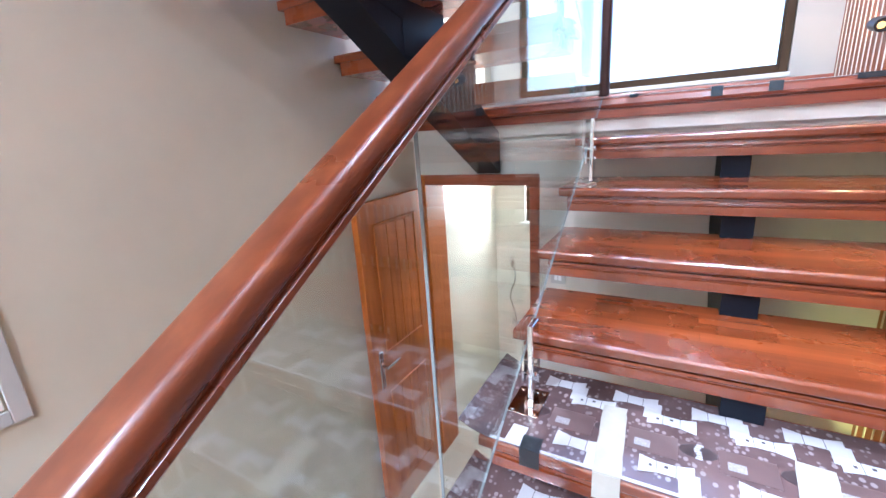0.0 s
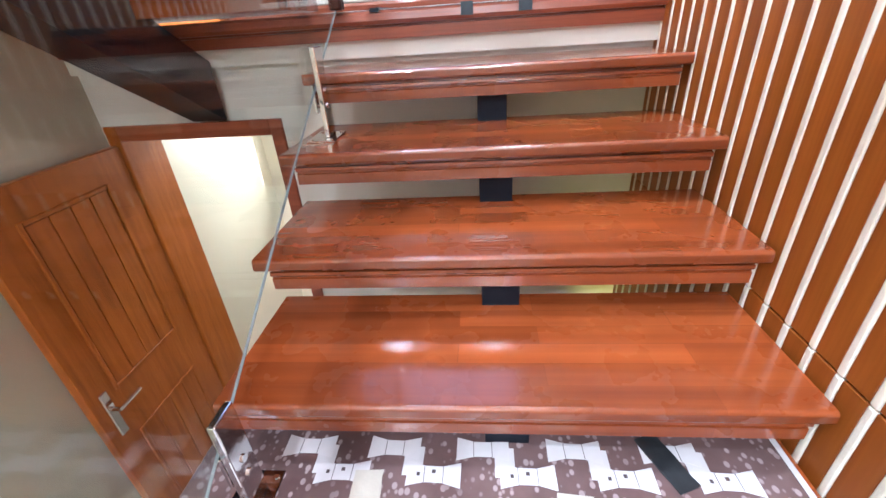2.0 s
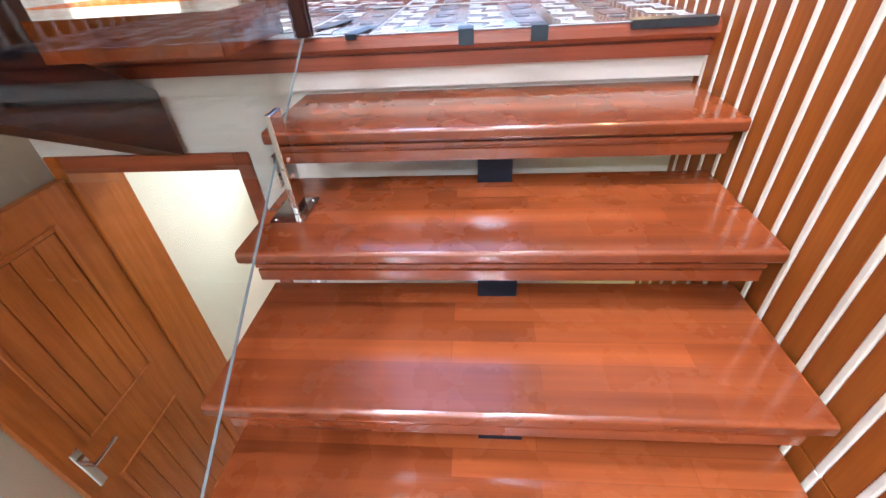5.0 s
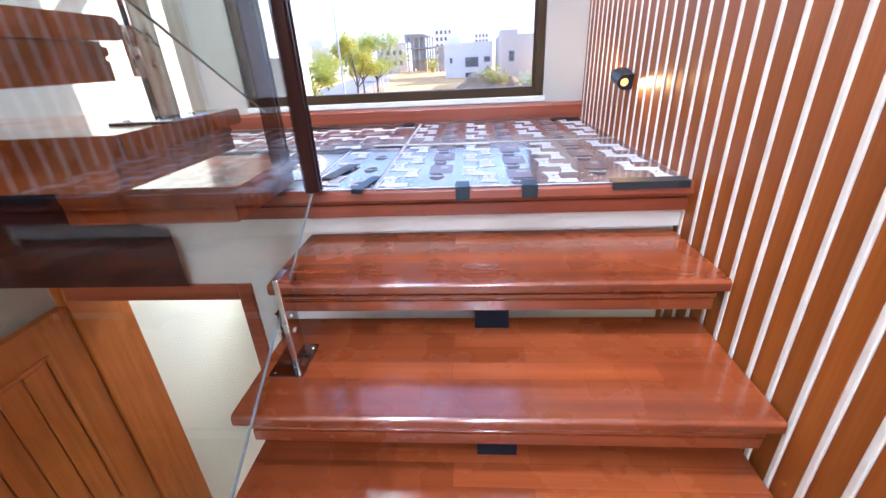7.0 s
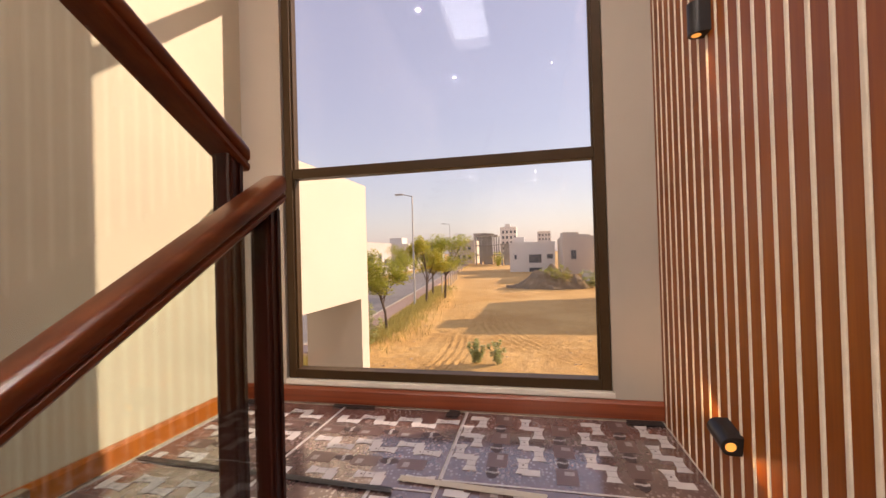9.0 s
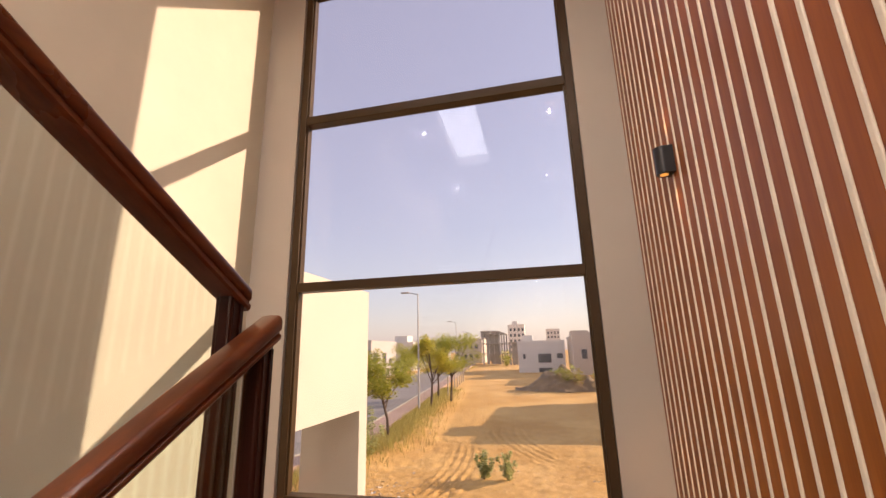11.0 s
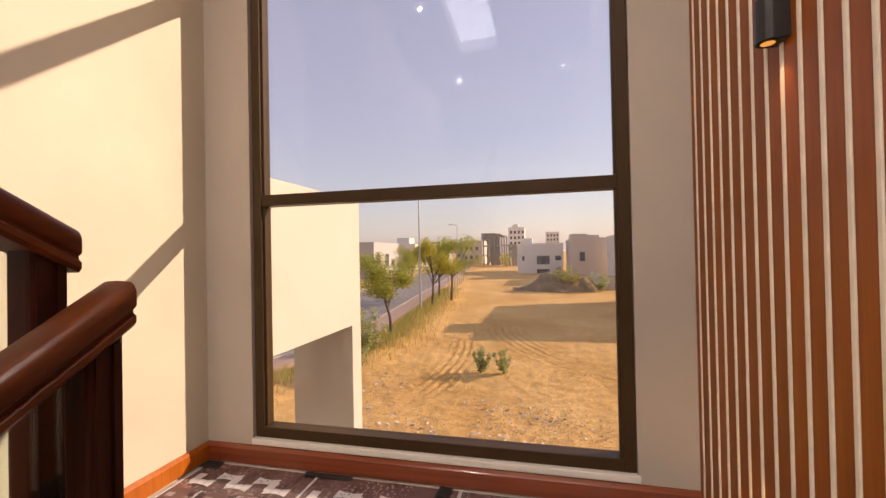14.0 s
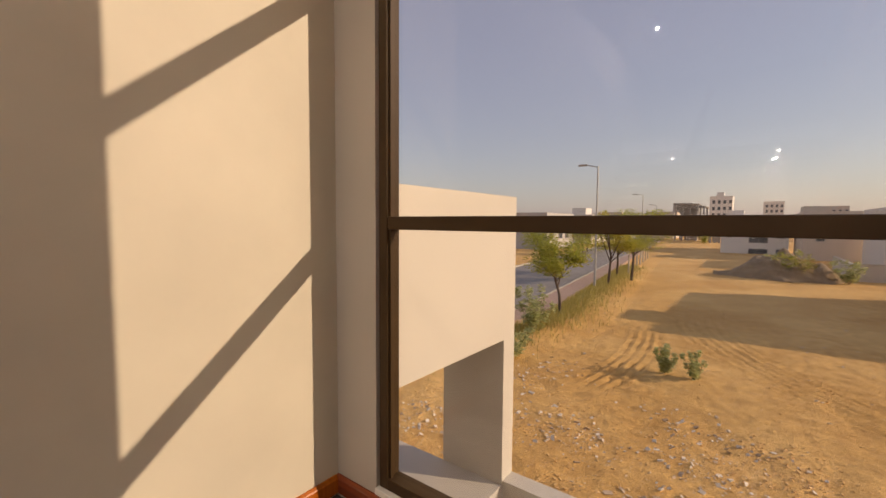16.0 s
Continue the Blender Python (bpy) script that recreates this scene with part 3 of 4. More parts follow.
# ---- wall sconces ----
def sconce(y, z, tilt=0.0, power=0.8, color=(1.0, 0.52, 0.15)):
    """Half-round housing with a lens at either end; tilt turns it on the wall."""
    turn = pose(XR, y, z, tilt, 0, 0)
    th = thing("wall_sconce", "small black two-way wall light with an amber glow", "wall light", (0, 0, 0), "wall sconces")
    th.matrix_world = turn
    b = bmesh.new()
    prism(b, [(0.0, -0.030), (-0.030, -0.030), *[(-0.030 - 0.030 * math.sin(a), -0.030 * math.cos(a)) for a in np.linspace(0.2, 2.94, 12)], (-0.030, 0.030), (0.0, 0.030)], "z", -0.052, 0.052)
    part("housing", b, M_LAMP, th)
    for e in (-1, 1):
        part("lens", cyl(bmesh.new(), (-0.034, 0, e * 0.052), (-0.034, 0, e * 0.054), 0.015, n=16), M_WARM, th, "glowing amber lens")
        part("rim", cyl(bmesh.new(), (-0.034, 0, e * 0.0515), (-0.034, 0, e * 0.053), 0.024, n=16), M_LAMP, th)
        lamp = new("sconce_lamp", bpy.data.lights.new("sconce_lamp", "SPOT"))
        lamp.data.energy, lamp.data.color, lamp.data.spot_size, lamp.data.spot_blend = power, color, radians(60), 0.7
        lamp.data.shadow_soft_size = 0.012
        lamp.matrix_world = look(turn @ Vector((-0.034, 0, e * 0.056)), turn @ Vector((-0.004, 0, e * 0.30)))
    return th


sconce(3.47, 2.90, -78, 1.6)
sconce(3.565, 4.24)
sconce(2.36, 3.62, 0, 5.0)
sconce(2.72, 0.70, 0, 12, (1.0, 0.82, 0.16))

# ---- ceiling lights ----
def downlight(x, y, z, power):
    th = thing("downlight", "small round lit ceiling downlight, in the stairwell or added as fill", "ceiling light", (x, y, z), "ceiling downlights")
    b = cyl(bmesh.new(), (0, 0, -0.012), (0, 0, 0.0), 0.055, 0.062, 24)
    part("trim_ring", b, M_CEIL, th, "white trim ring")
    part("lens", cyl(bmesh.new(), (0, 0, -0.016), (0, 0, -0.011), 0.030, n=20), M_COOL, th, "glowing white lens")
    lamp = new("downlight_lamp", bpy.data.lights.new("downlight_lamp", "AREA"))
    lamp.data.shape, lamp.data.size, lamp.data.energy, lamp.data.color = "DISK", 0.05, power, (1.0, 0.93, 0.82)
    lamp.matrix_world = look((x, y, z - 0.02), (x, y, z - 1))


for x, y, w in ((-0.34, 1.68, 11), (-0.28, -0.32, 30), (1.30, 1.78, 21), (1.30, -0.23, 8)):
    downlight(x, y, CEIL, w)
# unseen downlights added below the upper floor as fill for the lower flight
for x, y, w in ((-0.2, -1.3, 32), (1.0, -1.3, 12), (-0.2, -2.1, 15), (1.0, -2.1, 22)):
    downlight(x, y, 4.95, w)
# unseen bathroom downlight, added to brighten its back wall
downlight(0.15, 3.4, 2.50, 2.4)

# ---- bathroom door ----
def door():
    fr = thing("door_1", "red-brown panelled bathroom door standing open", "door", (DX0, YD, GROUND), kind="structure")
    a = bmesh.new()
    box(a, DX0 - 0.058, DX0, YD - 0.012, YD + 0.232, GROUND, DZ + 0.066, 0.004, 1)
    # left jamb in the oranger door wood: bathroom light put into its colour
    wpart("jamb", a, M_DOOR, fr)
    a = bmesh.new()
    box(a, DX1, DX1 + 0.056, YD - 0.012, YD + 0.232, GROUND, DZ + 0.066, 0.004, 1)
    wpart("jamb", a, M_TRIM, fr)
    a = bmesh.new()
    box(a, DX0, DX1, YD - 0.012, YD + 0.232, DZ, DZ + 0.066, 0.004, 1)
    wpart("head", a, M_TRIM, fr)
    W, T = 0.66, 0.04
    x0, y1 = DX0 - 0.034, YD - 0.02
    leaf = wpart("leaf", boxes((x0 - 0.018, x0 + T - 0.018, y1 - W, y1, GROUND + 0.01, DZ - 0.015), bevel=0.003), M_DOOR, fr, "open leaf with vertical grooved panels")
    f = x0 + T - 0.018
    for z0, z1 in ((GROUND + 0.18, 1.05), (1.30, DZ - 0.14)):
        for y0, yy in ((y1 - 0.54, y1 - 0.13),):
            b = bmesh.new()
            box(b, f, f + 0.010, y0, y0 + 0.018, z0, z1, 0.003, 1)
            box(b, f, f + 0.010, yy - 0.018, yy, z0, z1, 0.003, 1)
            box(b, f, f + 0.010, y0 + 0.018, yy - 0.018, z0, z0 + 0.018, 0.003, 1)
            box(b, f, f + 0.010, y0 + 0.018, yy - 0.018, z1 - 0.018, z1, 0.003, 1)
            wpart("panel_moulding", b, M_DOOR, fr)
            w = (yy - y0 - 0.052) / 4
            for i in range(4):
                yb = y0 + 0.022 + i * (w + 0.003)
                wpart("panel_board", boxes((f, f + 0.006, yb, yb + w - 0.004, z0 + 0.02, z1 - 0.02), bevel=0.002), M_DOOR, fr)
    b = bmesh.new()
    box(b, f, f + 0.008, y1 - W + 0.045, y1 - W + 0.085, 1.10, 1.34, 0.004, 1)
    pl = wpart("handle_plate", b, M_CHROME, fr, "brushed steel lock plate")
    b = bmesh.new()
    cyl(b, (f + 0.006, y1 - W + 0.065, 1.25), (f + 0.05, y1 - W + 0.065, 1.25), 0.010, n=12)
    cyl(b, (f + 0.048, y1 - W + 0.058, 1.25), (f + 0.048, y1 - W + 0.18, 1.25), 0.009, n=12)
    wpart("lever", b, M_CHROME, fr, "brushed steel lever")
    return fr


door()

# ---- outdoors: ground ----
def groove(d, width):
    """Tyre print: a shallow trough with raised lips."""
    k = d / width
    return (-0.044 * math.exp(-k * k * 4.0) + 0.028 * math.exp(-(abs(k) - 1.0) ** 2 * 9.0)) if abs(k) < 2 else 0.0


def ground_height(x, y):
    k = min(1.0, max(0.0, (y - 6) / 6))
    z = -0.30 + 0.05 * noise.noise((x * 0.35, y * 0.35, 0)) + 0.10 * k * noise.noise((x * 0.09, y * 0.09, 3.1))
    if -9 < x < 9 and y < 30:
        z += 0.035 * noise.noise((x * 1.7, y * 1.7, 7.0)) + 0.026 * noise.noise((x * 4.3, y * 4.3, 2.0))
        if 13.5 < y < 21:
            fade = min(1.0, (y - 13.5), (21 - y)) * 1.2
            for q in range(4):
                z += fade * groove(x - (-2.55 + 0.30 * q - 0.035 * (y - 17.5) ** 2), 0.11)
        if 12.5 < y < 25:
            fade = min(1.0, (y - 12.5) * 0.6, (25 - y) * 0.6)
            for q in range(6):
                z += fade * groove(x - (-2.0 + 0.36 * q + 0.050 * (25 - y) ** 2), 0.12)
    if y < 60:
        verge = x - (road_x(y) + 1.35)
        if 0 < verge < 3.0:
            z += 0.16 * math.sin(verge / 3.0 * math.pi) * (0.8 + 0.6 * noise.noise((x, y * 0.5, 5)))
    return z


def road_x(y):
    return -8.6 - 0.116 * (y - 24.7) - 0.037 * max(0.0, 22 - y) ** 2


def lattice(xs, ys, dz=0.0):
    verts = [(x, y, ground_height(x, y) + dz) for y in ys for x in xs]
    n = len(xs)
    faces = [(j * n + i, j * n + i + 1, (j + 1) * n + i + 1, (j + 1) * n + i) for j in range(len(ys) - 1) for i in range(n - 1)]
    return verts, faces


xs = [*np.arange(-60, -9, 1.5).tolist(), *np.arange(-9, 9, 0.10).tolist(), *np.arange(9, 60, 1.5).tolist()]
ys = [*np.arange(4.33, 26, 0.10).tolist(), *np.arange(26, 60, 0.3).tolist(), *np.arange(60, 160, 2.0).tolist()]
va, fa = lattice(xs, ys)
vb, fb = lattice(np.linspace(-1500, 1500, 61).tolist(), np.linspace(-300, 2500, 57).tolist(), -0.45)
gm = bpy.data.meshes.new("ground")
gm.from_pydata(va + vb, [], fa + [tuple(k + len(va) for k in f) for f in fb])
gm.materials.append(M_SOIL)
gm.polygons.foreach_set("use_smooth", [True] * len(gm.polygons))
tagged(new("ground", gm), "dry sandy building plot with tyre tracks and litter", "ground", kind="structure")

# ---- outdoors: own facade fin ----
fin = thing("facade_frame", "white rendered facade fin with a square opening and a low ledge", "facade", (-0.8, 5.3, -0.3), kind="structure")
wpart("fin_wall", boxes((-1.28, -0.70, YW + WT, 5.92, 3.07, 4.18), (-1.28, -0.70, 5.75, 5.92, -0.4, 3.07)), M_OUTW, fin)
wpart("ledge", boxes((-0.70, 6.0, 5.76, 5.92, -0.4, 1.93), (-1.9, -0.70, YW + WT, 5.75, 1.6, 1.90)), M_OUTW, fin)

# ---- outdoors: road and verge ----
def strip(name, label, cat, off0, off1, z0, z1, material, y0=6.0, y1=420.0, n=60):
    bm = bmesh.new()
    rings = []
    for i in range(n + 1):
        y = y0 + (y1 - y0) * (i / n) ** 2
        x = road_x(y)
        rings.append([bm.verts.new(p) for p in ((x + off0, y, z0), (x + off0, y, z1), (x + off1, y, z1), (x + off1, y, z0))])
    for a, b in zip(rings, rings[1:]):
        for k in range(4):
            bm.faces.new((a[k], b[k], b[(k + 1) % 4], a[(k + 1) % 4]))
    bm.faces.new(rings[0])
    bm.faces.new(rings[-1][::-1])
    bmesh.ops.recalc_face_normals(bm, faces=bm.faces)
    return tagged(new(name, mesh_of(bm, name, material)), label, cat, kind="structure")


strip("road", "worn grey asphalt street beside the empty plot", "road", -7.0, 0.0, -0.6, -0.20, M_ROAD)
strip("kerb", "pale concrete kerb along the street", "kerb", 0.0, 0.18, -0.6, -0.08, M_KERB)
strip("pavement", "reddish paved footway beside the street", "pavement", 0.18, 1.35, -0.6, -0.10, M_PAVE)
strip("far_kerb", "pale concrete kerb on the far side of the street", "kerb", -7.2, -7.0, -0.6, -0.08, M_KERB)


# ---- outdoors: plants ----
def leaf_cloud(bm, rng, centre, radii, count, size):
    c = Vector(centre)
    for _ in range(count):
        d = Vector((rng.gauss(0, 1), rng.gauss(0, 1), rng.gauss(0, 1))).normalized() * rng.random() ** 0.45
        p = c + Vector((d.x * radii[0], d.y * radii[1], d.z * radii[2]))
        a, b = rng.random() * 6.283, rng.uniform(-1.0, 1.0)
        u = Vector((math.cos(a), math.sin(a), b * 0.6)).normalized()
        v = u.cross(Vector((rng.uniform(-1, 1), rng.uniform(-1, 1), 1.2))).normalized()
        s = size * rng.uniform(0.6, 1.4)
        q = [bm.verts.new(p + w) for w in (u * -s, v * s * 0.45 - u * 0.1 * s, u * s, v * -s * 0.45)]
        bm.faces.new(q)


def tree(x, y, tall, spread, lean, leafm, seed, label):
    rng = random.Random(seed)
    z0 = ground_height(x, y) - 0.1
    th = thing("street_tree", label, "tree", (x, y, z0), "trees along the street")
    bm = bmesh.new()
    top = Vector((lean, 0.1, tall * 0.46))
    mid = Vector((lean * 0.3 + 0.06, 0.0, tall * 0.24))
    r = 0.020 * tall
    cyl(bm, (0, 0, 0), mid, r, r * 0.8, 8)
    cyl(bm, mid, top, r * 0.8, r * 0.6, 8)
    tips = []
    for k in range(7):
        a = k * 0.9 + rng.random() * 0.5
        tip = top + Vector((math.cos(a) * spread * rng.uniform(0.4, 0.75), math.sin(a) * spread * rng.uniform(0.4, 0.75), tall * rng.uniform(0.02, 0.44)))
        start = mid.lerp(top, rng.uniform(0.4, 1.0))
        cyl(bm, start, tip, r * 0.42, r * 0.14, 6)
        tips.append(tip)
        for _ in range(2):
            twig = tip + Vector((rng.uniform(-1, 1), rng.uniform(-1, 1), rng.uniform(0, 0.8))) * spread * 0.4
            cyl(bm, start.lerp(tip, 0.7), twig, r * 0.16, r * 0.06, 5)
            tips.append(twig)
    part("trunk", bm, M_BARK, th)
    lb = bmesh.new()
    for tip in tips:
        leaf_cloud(lb, rng, tip, (spread * rng.uniform(0.26, 0.50), spread * rng.uniform(0.26, 0.50), spread * rng.uniform(0.22, 0.42)), 330, 0.075)
    part("crown", lb, leafm, th)


tree(-6.28, 21.4, 3.9, 1.45, -0.35, M_LEAF, 11, "young street tree with a leaning trunk and thin green crown")
tree(-6.97, 31.7, 4.9, 1.5, 0.1, M_LEAFY, 12, "young street tree with a yellow-green crown")
tree(-6.3, 35.2, 5.2, 2.0, 0.1, M_LEAF, 13, "denser green street tree")
tree(-7.9, 37.5, 4.9, 1.9, 0.0, M_LEAF, 14, "denser green street tree")
tree(-17.5, 58.0, 5.0, 2.3, 0.0, M_LEAF, 15, "dark green tree across the street")
tree(-19.5, 66.0, 5.2, 2.6, 0.0, M_LEAF, 16, "dark green tree across the street")


def shrub(x, y, r, tall, leafm, seed, label, size=0.05, count=700):
    rng = random.Random(seed)
    z0 = ground_height(x, y)
    th = thing("shrub", label, "shrub", (x, y, z0 - 0.03), "shrubs on the plot")
    st, lb = bmesh.new(), bmesh.new()
    for k in range(9):
        a = k * 0.7 + rng.random()
        tip = Vector((math.cos(a) * r * rng.uniform(0.2, 0.8), math.sin(a) * r * rng.uniform(0.2, 0.8), tall * rng.uniform(0.5, 1.0)))
        cyl(st, (0, 0, 0), tip, 0.007, 0.003, 5)
        for f in (0.35, 0.65, 1.0):
            leaf_cloud(lb, rng, tip * f, (r * 0.20, r * 0.20, tall * 0.16), count // 27, size)
    part("stems", st, M_BARK, th)
    part("foliage", lb, leafm, th)


shrub(-1.12, 16.1, 0.42, 0.75, M_SHRUB, 21, "small grey-green weed bush on bare sand", 0.060, 900)
shrub(-0.36, 16.0, 0.40, 0.78, M_SHRUB, 22, "small grey-green weed bush on bare sand", 0.060, 800)
shrub(-5.9, 17.6, 1.1, 1.7, M_SHRUB, 23, "large grey-green shrub at the plot edge", 0.075, 1800)
shrub(-5.2, 14.6, 0.9, 1.0, M_SHRUB, 24, "low grey-green shrub at the plot edge", 0.07, 1000)
shrub(3.0, 45.3, 1.6, 2.3, M_LEAF, 25, "dusty dark shrub on a spoil heap", 0.11, 1300)
shrub(1.9, 46.0, 1.2, 1.9, M_SHRUB, 26, "dusty grey shrub on a spoil heap", 0.11, 900)
shrub(3.9, 45.0, 1.3, 2.0, M_DRY, 29, "dry brown brush on a spoil heap", 0.10, 1000)
shrub(1.0, 45.2, 1.0, 1.2, M_DRY, 30, "dry brown brush on a spoil heap", 0.10, 700)
shrub(6.4, 44.5, 1.3, 1.7, M_SHRUB, 27, "bluish grey shrub beside a boundary wall", 0.11, 900)
shrub(-8.2, 110.0, 2.4, 3.6, M_LEAF, 28, "dark green bush before unfinished houses", 0.22, 700)

rng = random.Random(5)
gr = bmesh.new()
for _ in range(15000):
    y = rng.uniform(9, 46)
    x = road_x(y) + 1.45 + abs(rng.gauss(0, 0.9))
    z = ground_height(x, y)
    a, hgt, w = rng.random() * 6.28, rng.uniform(0.10, 0.42), 0.016
    dx, dy = math.cos(a) * w, math.sin(a) * w
    t = (x + rng.gauss(0, 0.06), y + rng.gauss(0, 0.06), z + hgt)
    gr.faces.new([gr.verts.new(p) for p in ((x - dx, y - dy, z - 0.02), (x + dx, y + dy, z - 0.02), t)])
tagged(new("dry_grass", mesh_of(gr, "dry_grass", M_DRY)), "patchy yellow-green verge grass", "grass", kind="stuff")

# litter, clods and stones
def scatter(name, label, category, material, count, small, large, spread, seed, flat=0.6):
    """Loose bits on the soil, strewn in patches."""
    rng = random.Random(seed)
    verts, faces = [], []
    heaps = [(rng.uniform(-5.0, -0.5), rng.uniform(8.0, 15.0)) for _ in range(9)] + [(rng.uniform(-2.0, 4.5), rng.uniform(7.0, 13.0)) for _ in range(6)]
    for _ in range(count):
        if rng.random() < spread:
            x, y = rng.uniform(-5.2, 6.5), 6.3 + 26 * rng.random() ** 2.2
        else:
            hx, hy = rng.choice(heaps)
            x, y = rng.gauss(hx, 0.55), max(6.2, rng.gauss(hy, 0.45))
        s = small + (large - small) * rng.random() ** 3
        z = ground_height(x, y)
        m = Matrix.Translation((x, y, z + s * 0.15)) @ Euler((rng.uniform(-0.6, 0.6), rng.uniform(-0.6, 0.6), rng.random() * 6.28)).to_matrix().to_4x4() @ Matrix.Diagonal((s * rng.uniform(0.7, 2.0), s, s * rng.uniform(0.2, 1.0) * flat, 1))
        k = len(verts)
        verts += [m @ Vector((a * rng.uniform(0.7, 1), b * rng.uniform(0.7, 1), e)) for a in (-0.5, 0.5) for b in (-0.5, 0.5) for e in (-0.5, 0.5)]
        faces += [tuple(k + q for q in f) for f in ((0, 1, 3, 2), (4, 6, 7, 5), (0, 4, 5, 1), (2, 3, 7, 6), (0, 2, 6, 4), (1, 5, 7, 3))]
    me = bpy.data.meshes.new(name)
    me.from_pydata([tuple(v) for v in verts], [], faces)
    me.materials.append(material)
    tagged(new(name, me), label, category, kind="stuff")


scatter("litter", "scattered paper scraps and plastic litter on sand", "litter", M_LITTER, 1900, 0.010, 0.085, 0.35, 8, 0.35)
scatter("soil_clods", "loose clods and stones of orange-brown earth on the plot", "soil clods", M_CLOD, 8000, 0.008, 0.045, 0.4, 9, 0.7)


# ---- outdoors: street lamps ----
def street_lamp(x, y, tall):
    z0 = ground_height(x, y) - 0.05
    th = thing("street_lamp", "tall galvanised street lamp with one short arm", "street lamp", (x, y, z0), "street lamps")
    part("pole", cyl(bmesh.new(), (0, 0, 0), (0, 0, tall), 0.085, 0.045, 12), M_POLE, th)
    part("base_flange", cyl(bmesh.new(), (0, 0, 0), (0, 0, 0.12), 0.16, 0.13, 12), M_POLE, th)
    part("arm", cyl(bmesh.new(), (0, 0, tall - 0.05), (-0.75, 0, tall + 0.14), 0.035, 0.03, 10), M_POLE, th)
    part("lamp_head", box(bmesh.new(), -1.25, -0.65, -0.12, 0.12, tall + 0.08, tall + 0.19, 0.04, 2), M_OUTG, th)


for x, y, tall in ((-7.37, 30.1, 7.9), (-10.7, 59.9, 7.9), (-14.4, 90.0, 7.9), (-18.0, 122.0, 7.9)):
    street_lamp(x, y, tall)


# ---- outdoors: houses ----
def house(x0, x1, y0, y1, tall, material, windows, label, extra=()):
    """Flat-roofed block; windows are (face, along, up, wide, high) on the faces 's' (towards the plot) and 'e'."""
    th = thing("house", label, "house", (x0, y0, -0.5), "houses round the plot")
    wpart("wall", boxes((x0, x1, y0, y1, -0.6, tall)), material, th)
    wpart("parapet", boxes((x0 - 0.08, x1 + 0.08, y0 - 0.08, y0 + 0.12, tall, tall + 0.55), (x0 - 0.08, x0 + 0.12, y0 + 0.12, y1, tall, tall + 0.5),
          (x1 - 0.12, x1 + 0.08, y0 + 0.12, y1, tall, tall + 0.5)), material, th)
    wpart("roof", boxes((x0 + 0.12, x1 - 0.12, y0 + 0.12, y1, tall, tall + 0.06)), M_CONC, th)
    for e in extra:
        wpart("roof_room", boxes(e), material, th)
    for face, a, z, w, hgt in windows:
        if face == "s":
            f, g = boxes((a, a + w, y0 - 0.05, y0 + 0.01, z, z + hgt)), boxes((a + 0.08, a + w - 0.08, y0 - 0.06, y0 - 0.02, z + 0.08, z + hgt - 0.08))
        else:
            f, g = boxes((x1 - 0.01, x1 + 0.05, a, a + w, z, z + hgt)), boxes((x1 + 0.02, x1 + 0.06, a + 0.08, a + w - 0.08, z + 0.08, z + hgt - 0.08))
        fr = wpart("window", f, M_OUTG, th)
        pn = new("pane", mesh_of(g, "pane", M_PANE))
        seat(pn, fr)
        pn.matrix_parent_inverse = Matrix()
    return th


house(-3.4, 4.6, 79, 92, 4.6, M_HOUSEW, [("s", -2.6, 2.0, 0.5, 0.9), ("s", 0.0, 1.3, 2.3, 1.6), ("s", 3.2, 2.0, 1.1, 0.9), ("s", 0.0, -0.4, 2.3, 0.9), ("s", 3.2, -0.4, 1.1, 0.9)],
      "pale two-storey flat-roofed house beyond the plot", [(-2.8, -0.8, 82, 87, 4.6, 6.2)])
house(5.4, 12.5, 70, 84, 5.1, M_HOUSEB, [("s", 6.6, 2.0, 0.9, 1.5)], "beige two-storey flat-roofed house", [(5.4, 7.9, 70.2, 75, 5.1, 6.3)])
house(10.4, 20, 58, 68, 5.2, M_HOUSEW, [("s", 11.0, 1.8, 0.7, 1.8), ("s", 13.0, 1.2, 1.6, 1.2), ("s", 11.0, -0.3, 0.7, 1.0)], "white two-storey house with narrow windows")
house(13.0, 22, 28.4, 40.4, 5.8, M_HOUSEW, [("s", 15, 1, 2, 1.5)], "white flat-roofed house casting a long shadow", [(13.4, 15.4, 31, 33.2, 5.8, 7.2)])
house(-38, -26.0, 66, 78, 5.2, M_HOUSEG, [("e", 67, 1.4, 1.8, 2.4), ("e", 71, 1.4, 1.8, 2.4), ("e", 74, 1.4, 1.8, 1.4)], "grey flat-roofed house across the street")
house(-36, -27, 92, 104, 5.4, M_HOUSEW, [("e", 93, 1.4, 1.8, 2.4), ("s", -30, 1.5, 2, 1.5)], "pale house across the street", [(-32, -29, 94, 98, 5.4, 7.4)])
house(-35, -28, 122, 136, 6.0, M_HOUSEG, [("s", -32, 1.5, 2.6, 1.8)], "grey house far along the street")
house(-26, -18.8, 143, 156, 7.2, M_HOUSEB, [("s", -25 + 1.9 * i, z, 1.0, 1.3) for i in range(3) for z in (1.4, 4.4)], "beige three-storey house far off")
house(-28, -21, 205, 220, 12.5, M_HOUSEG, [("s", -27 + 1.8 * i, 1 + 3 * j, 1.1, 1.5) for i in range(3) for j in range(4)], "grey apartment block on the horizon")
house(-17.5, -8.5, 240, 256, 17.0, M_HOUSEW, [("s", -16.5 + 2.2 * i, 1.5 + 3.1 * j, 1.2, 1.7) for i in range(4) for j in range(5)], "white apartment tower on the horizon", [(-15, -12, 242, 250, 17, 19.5)])
